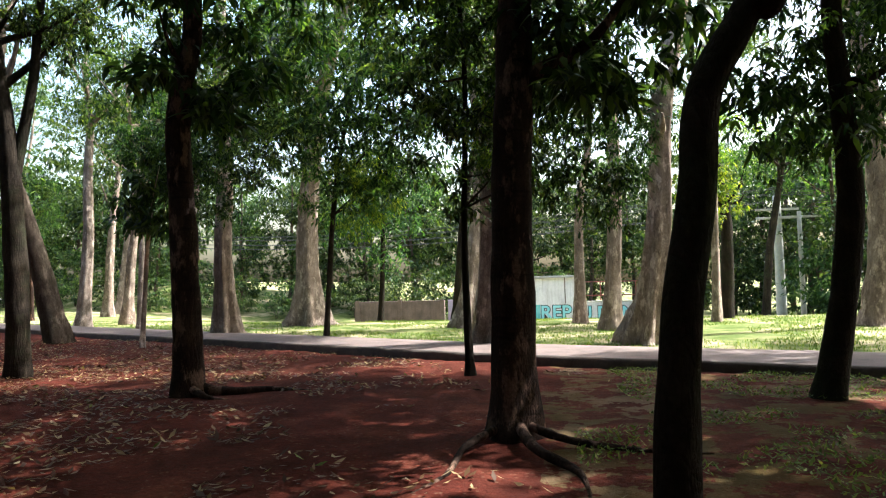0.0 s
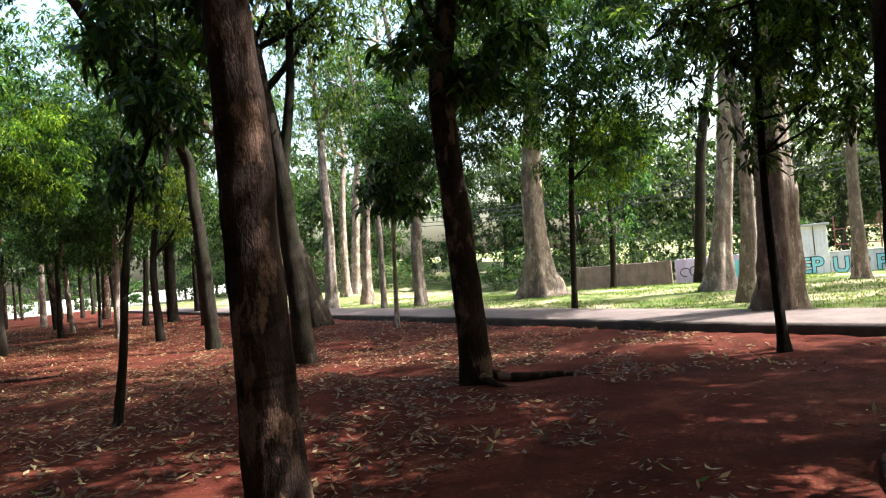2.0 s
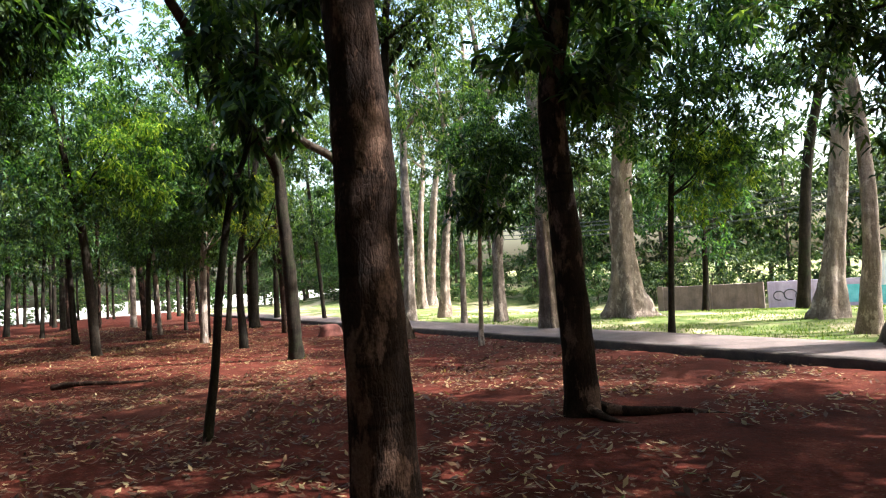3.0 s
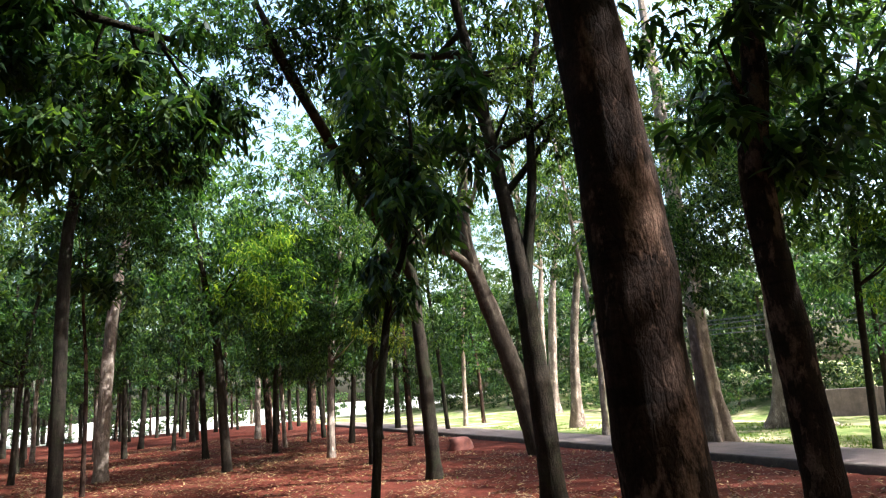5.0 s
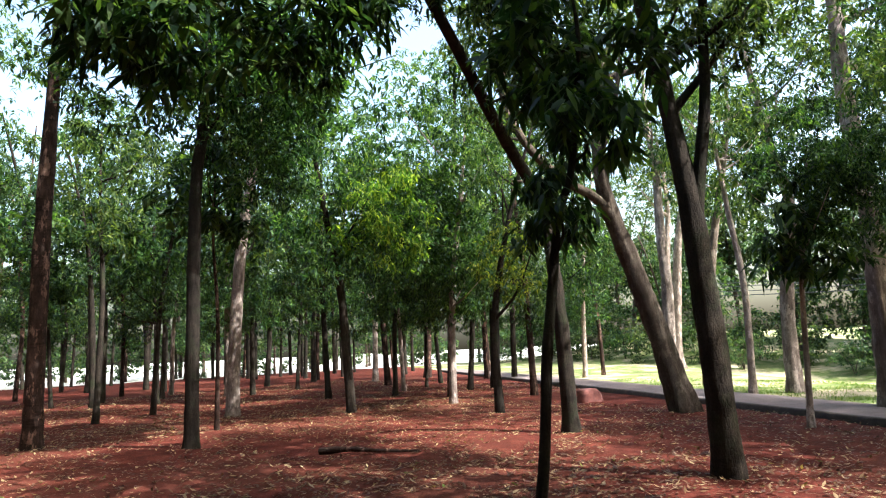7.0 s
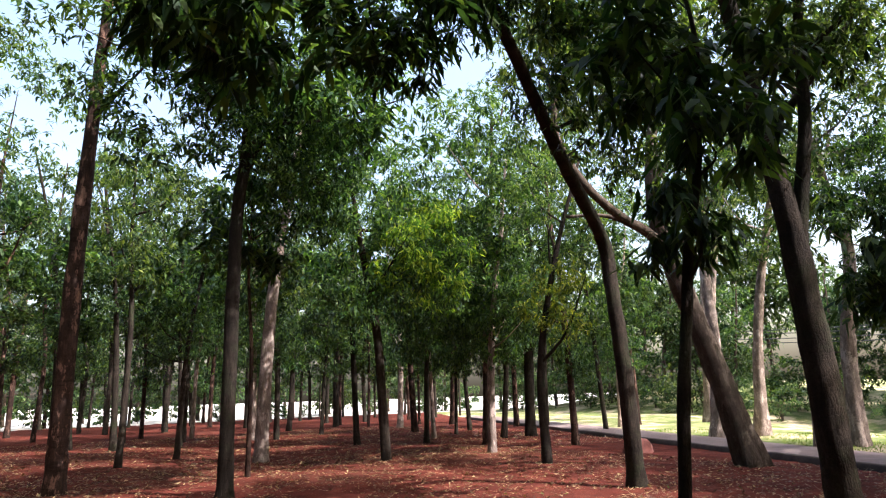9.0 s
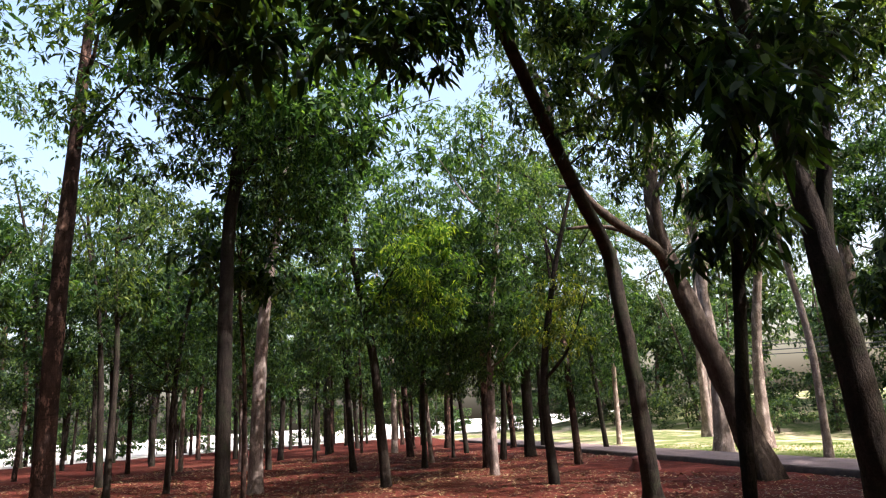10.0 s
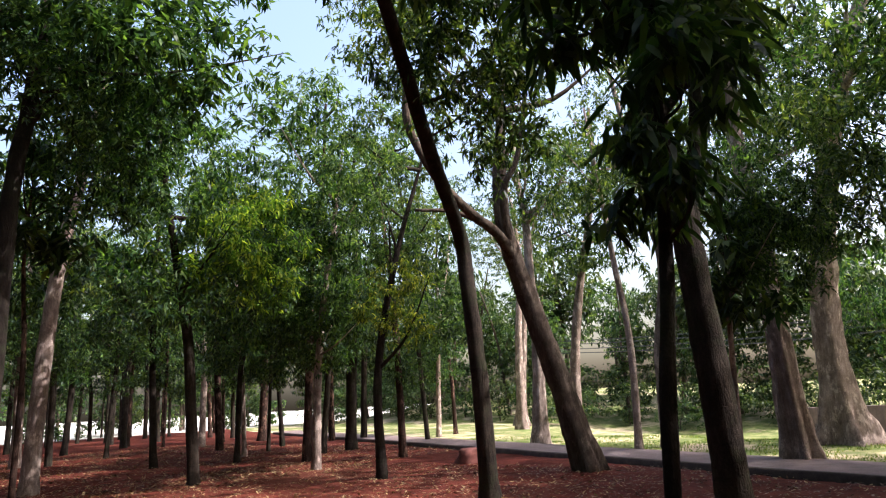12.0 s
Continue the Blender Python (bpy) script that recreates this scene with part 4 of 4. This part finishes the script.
frame_ob = thing("steel_frame", 4.2, 49.0, -1.3, label="rusty red steel frame standing behind the painted wall", category="frame")
for k in range(5):
    bm = bmesh.new(); box(bm, -2.0 + k * 1.2, -0.04, 0, -1.93 + k * 1.2, 0.04, 3.4 if k % 2 == 0 else 2.6); part("post", bm, RUST, frame_ob)
for zz in (1.6, 2.55):
    bm = bmesh.new(); box(bm, -2.0, -0.03, zz, 2.87, 0.03, zz + 0.07); part("rail", bm, RUST, frame_ob)


def utility_pole(x, y, r, h, arms, label):
    p = thing("utility_pole", x, y, height(x, y), label=label, category="utility pole")
    v, f = tube([Vector((0, 0, -0.3 + (h + 0.3) * k / 8)) for k in range(9)], lambda u, w, z: r * (1 - 0.3 * u), 14, 0.01)
    child("pole", mesh_of("pole", v, f, CONCRETE), p)
    for z in arms:
        bm = bmesh.new(); box(bm, -0.95, -0.05, z, 0.95, 0.05, z + 0.1, 0.01); part("crossarm", bm, CONCRETE, p)
        for dx in (-0.85, -0.45, 0.45, 0.85):
            v, f = tube([Vector((dx, 0, z + 0.1 + 0.03 * k)) for k in range(5)], lambda u, w, z: 0.03 + 0.02 * math.sin(u * 9), 8, 0.0)
            child("insulator", mesh_of("insulator", v, f, BLACK_PAINT), p)
    return p


utility_pole(10.7, 34.6, 0.24, 6.0, (5.3, 4.9), "pale concrete utility pole with crossarms and wires")
utility_pole(11.6, 34.4, 0.13, 5.2, (4.9,), "thinner pale concrete pole beside the wires")
for z in (4.6, 4.9, 5.25, 5.5):
    for dy in (-0.4, 0.4):
        cu = bpy.data.curves.new("cable", "CURVE")
        cu.dimensions, cu.bevel_depth = "3D", 0.014
        sp = cu.splines.new("POLY")
        ends = Vector((-32, 52 + dy, z + 0.4)), Vector((10.7, 34.6 + dy, z)), Vector((34, 27 + dy, z + 0.6))
        pts = []
        for a, b in zip(ends, ends[1:]):
            pts += [a.lerp(b, k / 12) - Vector((0, 0, 0.9 * math.sin(math.pi * k / 12))) for k in range(13)]
        sp.points.add(len(pts) - 1)
        for q, c in zip(sp.points, pts):
            q.co = (*c, 1)
        cu.materials.append(CABLE)
        tagged(new("overhead_cable", cu), "thin black overhead cable strung between poles", "cable", "overhead cables")

# red stump by the path
stump = thing("tree_stump", -17.1, 18.6, 0.0, label="low red-brown rotted tree stump beside the path", category="stump")
v, f = tube([Vector((0, 0, -0.08)), Vector((0, 0, 0.08)), Vector((0.01, 0, 0.2)), Vector((0.02, 0, 0.3)), Vector((0.02, 0, 0.36)), Vector((0.02, 0, 0.38))], lambda u, w, z: (0.42, 0.38, 0.35, 0.33, 0.24, 0.05)[round(u * 5)] * (1 + 0.15 * math.cos(3 * w)), 20, 0.25, 3.0)
child("wood", mesh_of("wood", v, f, RED_STUMP), stump)


# surface roots, fallen sticks
def root(x, y, points, r, mat, name="surface_root", label="exposed tree root lying on red earth", category="root"):
    z = height(x, y)
    ob = new(name, mesh_of(name, *tube(spline([(px, py, pz) for px, py, pz in points], 5), lambda u, w, z: r * (1 - 0.75 * u), 8, 0.15, x), mat))
    ob.location = (x, y, z)
    return tagged(ob, label, category)


root(-0.30, 6.62, [(0.1, -0.1, 0.12), (0.45, -0.35, 0.05), (0.9, -0.5, 0.02), (1.5, -0.55, 0.0)], 0.045, BARK_RED)
root(-0.30, 6.62, [(0.05, -0.15, 0.12), (0.2, -0.7, 0.06), (0.5, -1.15, 0.01), (0.55, -1.8, -0.02)], 0.055, BARK_RED)
root(-0.30, 6.62, [(-0.1, -0.1, 0.1), (-0.35, -0.6, 0.04), (-0.4, -1.2, 0.0), (-0.6, -1.7, -0.02)], 0.04, BARK_RED)
root(-4.5, 8.72, [(0.05, 0.0, 0.1), (0.5, 0.05, 0.04), (1.0, 0.3, 0.03), (1.5, 0.35, 0.0)], 0.08, BARK_RED)
root(-4.5, 8.72, [(0.1, -0.1, 0.1), (0.4, -0.3, 0.03), (0.7, -0.35, 0.0)], 0.06, BARK_RED)
root(-14.2, 8.6, [(-0.5, -0.3, 0.05), (0.0, 0.0, 0.09), (0.5, 0.35, 0.06), (0.9, 0.8, 0.04)], 0.06, BARK_RED, "fallen_branch", "short fallen branch lying on the red earth", "branch")

# ---- leaf litter, weeds and grass ----
def scatter(n, xr, yr, seed, keep):
    g = np.random.default_rng(seed)
    p = np.stack([g.uniform(*xr, n), g.uniform(*yr, n)], 1)
    ok = np.array([keep(x, y) for x, y in p])
    p = p[ok]
    return p, np.array([height(x, y) for x, y in p]), g


def flat_leaves(name, n, xr, yr, size, seed, mat, keep, label, tilt=0.25, lift=0.012):
    p, z, g = scatter(n, xr, yr, seed, keep)
    m = len(p)
    az = g.uniform(0, 6.28, m)
    el = g.normal(0, tilt, m)
    ax = np.stack([np.cos(az), np.sin(az), np.sin(el)], 1)
    sd = np.stack([-np.sin(az), np.cos(az), g.normal(0, tilt, m)], 1)
    c = np.stack([p[:, 0], p[:, 1], z + lift + np.abs(np.sin(el)) * size * 0.5], 1)
    ln = (size * g.uniform(0.5, 1.3, m))[:, None]
    v = np.stack([c - ax * ln * 0.5, c + sd * ln * 0.17, c + ax * ln * 0.5 + np.array([0, 0, 0.01]), c - sd * ln * 0.17], 1).reshape(-1, 3)
    i = np.arange(m)[:, None] * 4
    tagged(new(name, soup(name, v, np.zeros((0, 3), int), i + np.array([0, 1, 2, 3]), mat)), label, "leaves", kind="stuff")


def on_earth(x, y):
    """Red earth, its litter blown into drifts and thin towards the weedy side."""
    return y < path_edge(x) - 0.05 and noise.noise(Vector((x * 0.9, y * 0.9, 8))) > -0.35 + 0.11 * max(0, x + 6)


flat_leaves("fallen_leaves", 30000, (-24, 6), (1, 18), 0.09, 21, LITTER, on_earth, "scattered dry tan leaves on red earth")
flat_leaves("fallen_leaves", 7000, (-13, -2), (2, 12), 0.105, 22, LITTER, on_earth, "dense brown leaf litter under the trees")
flat_leaves("fallen_leaves", 16000, (-42, -20), (-2, 26), 0.13, 24, LITTER, on_earth, "scattered dry leaves under the plantation trees")
flat_leaves("green_fallen_leaves", 500, (-16, 5), (2, 14), 0.09, 23, GRASS, on_earth, "few fresh fallen green leaves on red earth")


def blades(name, n, xr, yr, h, w, seed, keep, label):
    p, z, g = scatter(n, xr, yr, seed, keep)
    m = len(p)
    az = g.uniform(0, 6.28, m)
    lean = g.normal(0, 0.45, (m, 2))
    hh = h * g.uniform(0.4, 1.3, m)
    sd = np.stack([np.cos(az), np.sin(az), np.zeros(m)], 1) * w
    c = np.stack([p[:, 0], p[:, 1], z - 0.005], 1)
    tip = c + np.stack([lean[:, 0] * hh, lean[:, 1] * hh, hh], 1)
    v = np.stack([c - sd, c + sd, tip], 1).reshape(-1, 3)
    i = np.arange(m)[:, None] * 3
    tagged(new(name, soup(name, v, i + np.array([0, 1, 2]), np.zeros((0, 4), int), GRASS)), label, "grass", kind="stuff")


def on_lawn(x, y):
    return y > path_edge(x) + 2.2 and noise.noise(Vector((x * 0.35, y * 0.35, 2))) > -0.25


def weedy(x, y):
    return y < path_edge(x) - 0.1 and noise.noise(Vector((x * 1.3, y * 1.3, 5))) > 0.12 - 0.06 * x


blades("grass", 70000, (-24, 12), (12, 30), 0.07, 0.012, 31, on_lawn, "short mown green lawn grass")
flat_leaves("weeds", 24000, (0.2, 8), (4.5, 11), 0.05, 33, GRASS, weedy, "low broad-leaved green weeds on red earth", 0.5, 0.03)
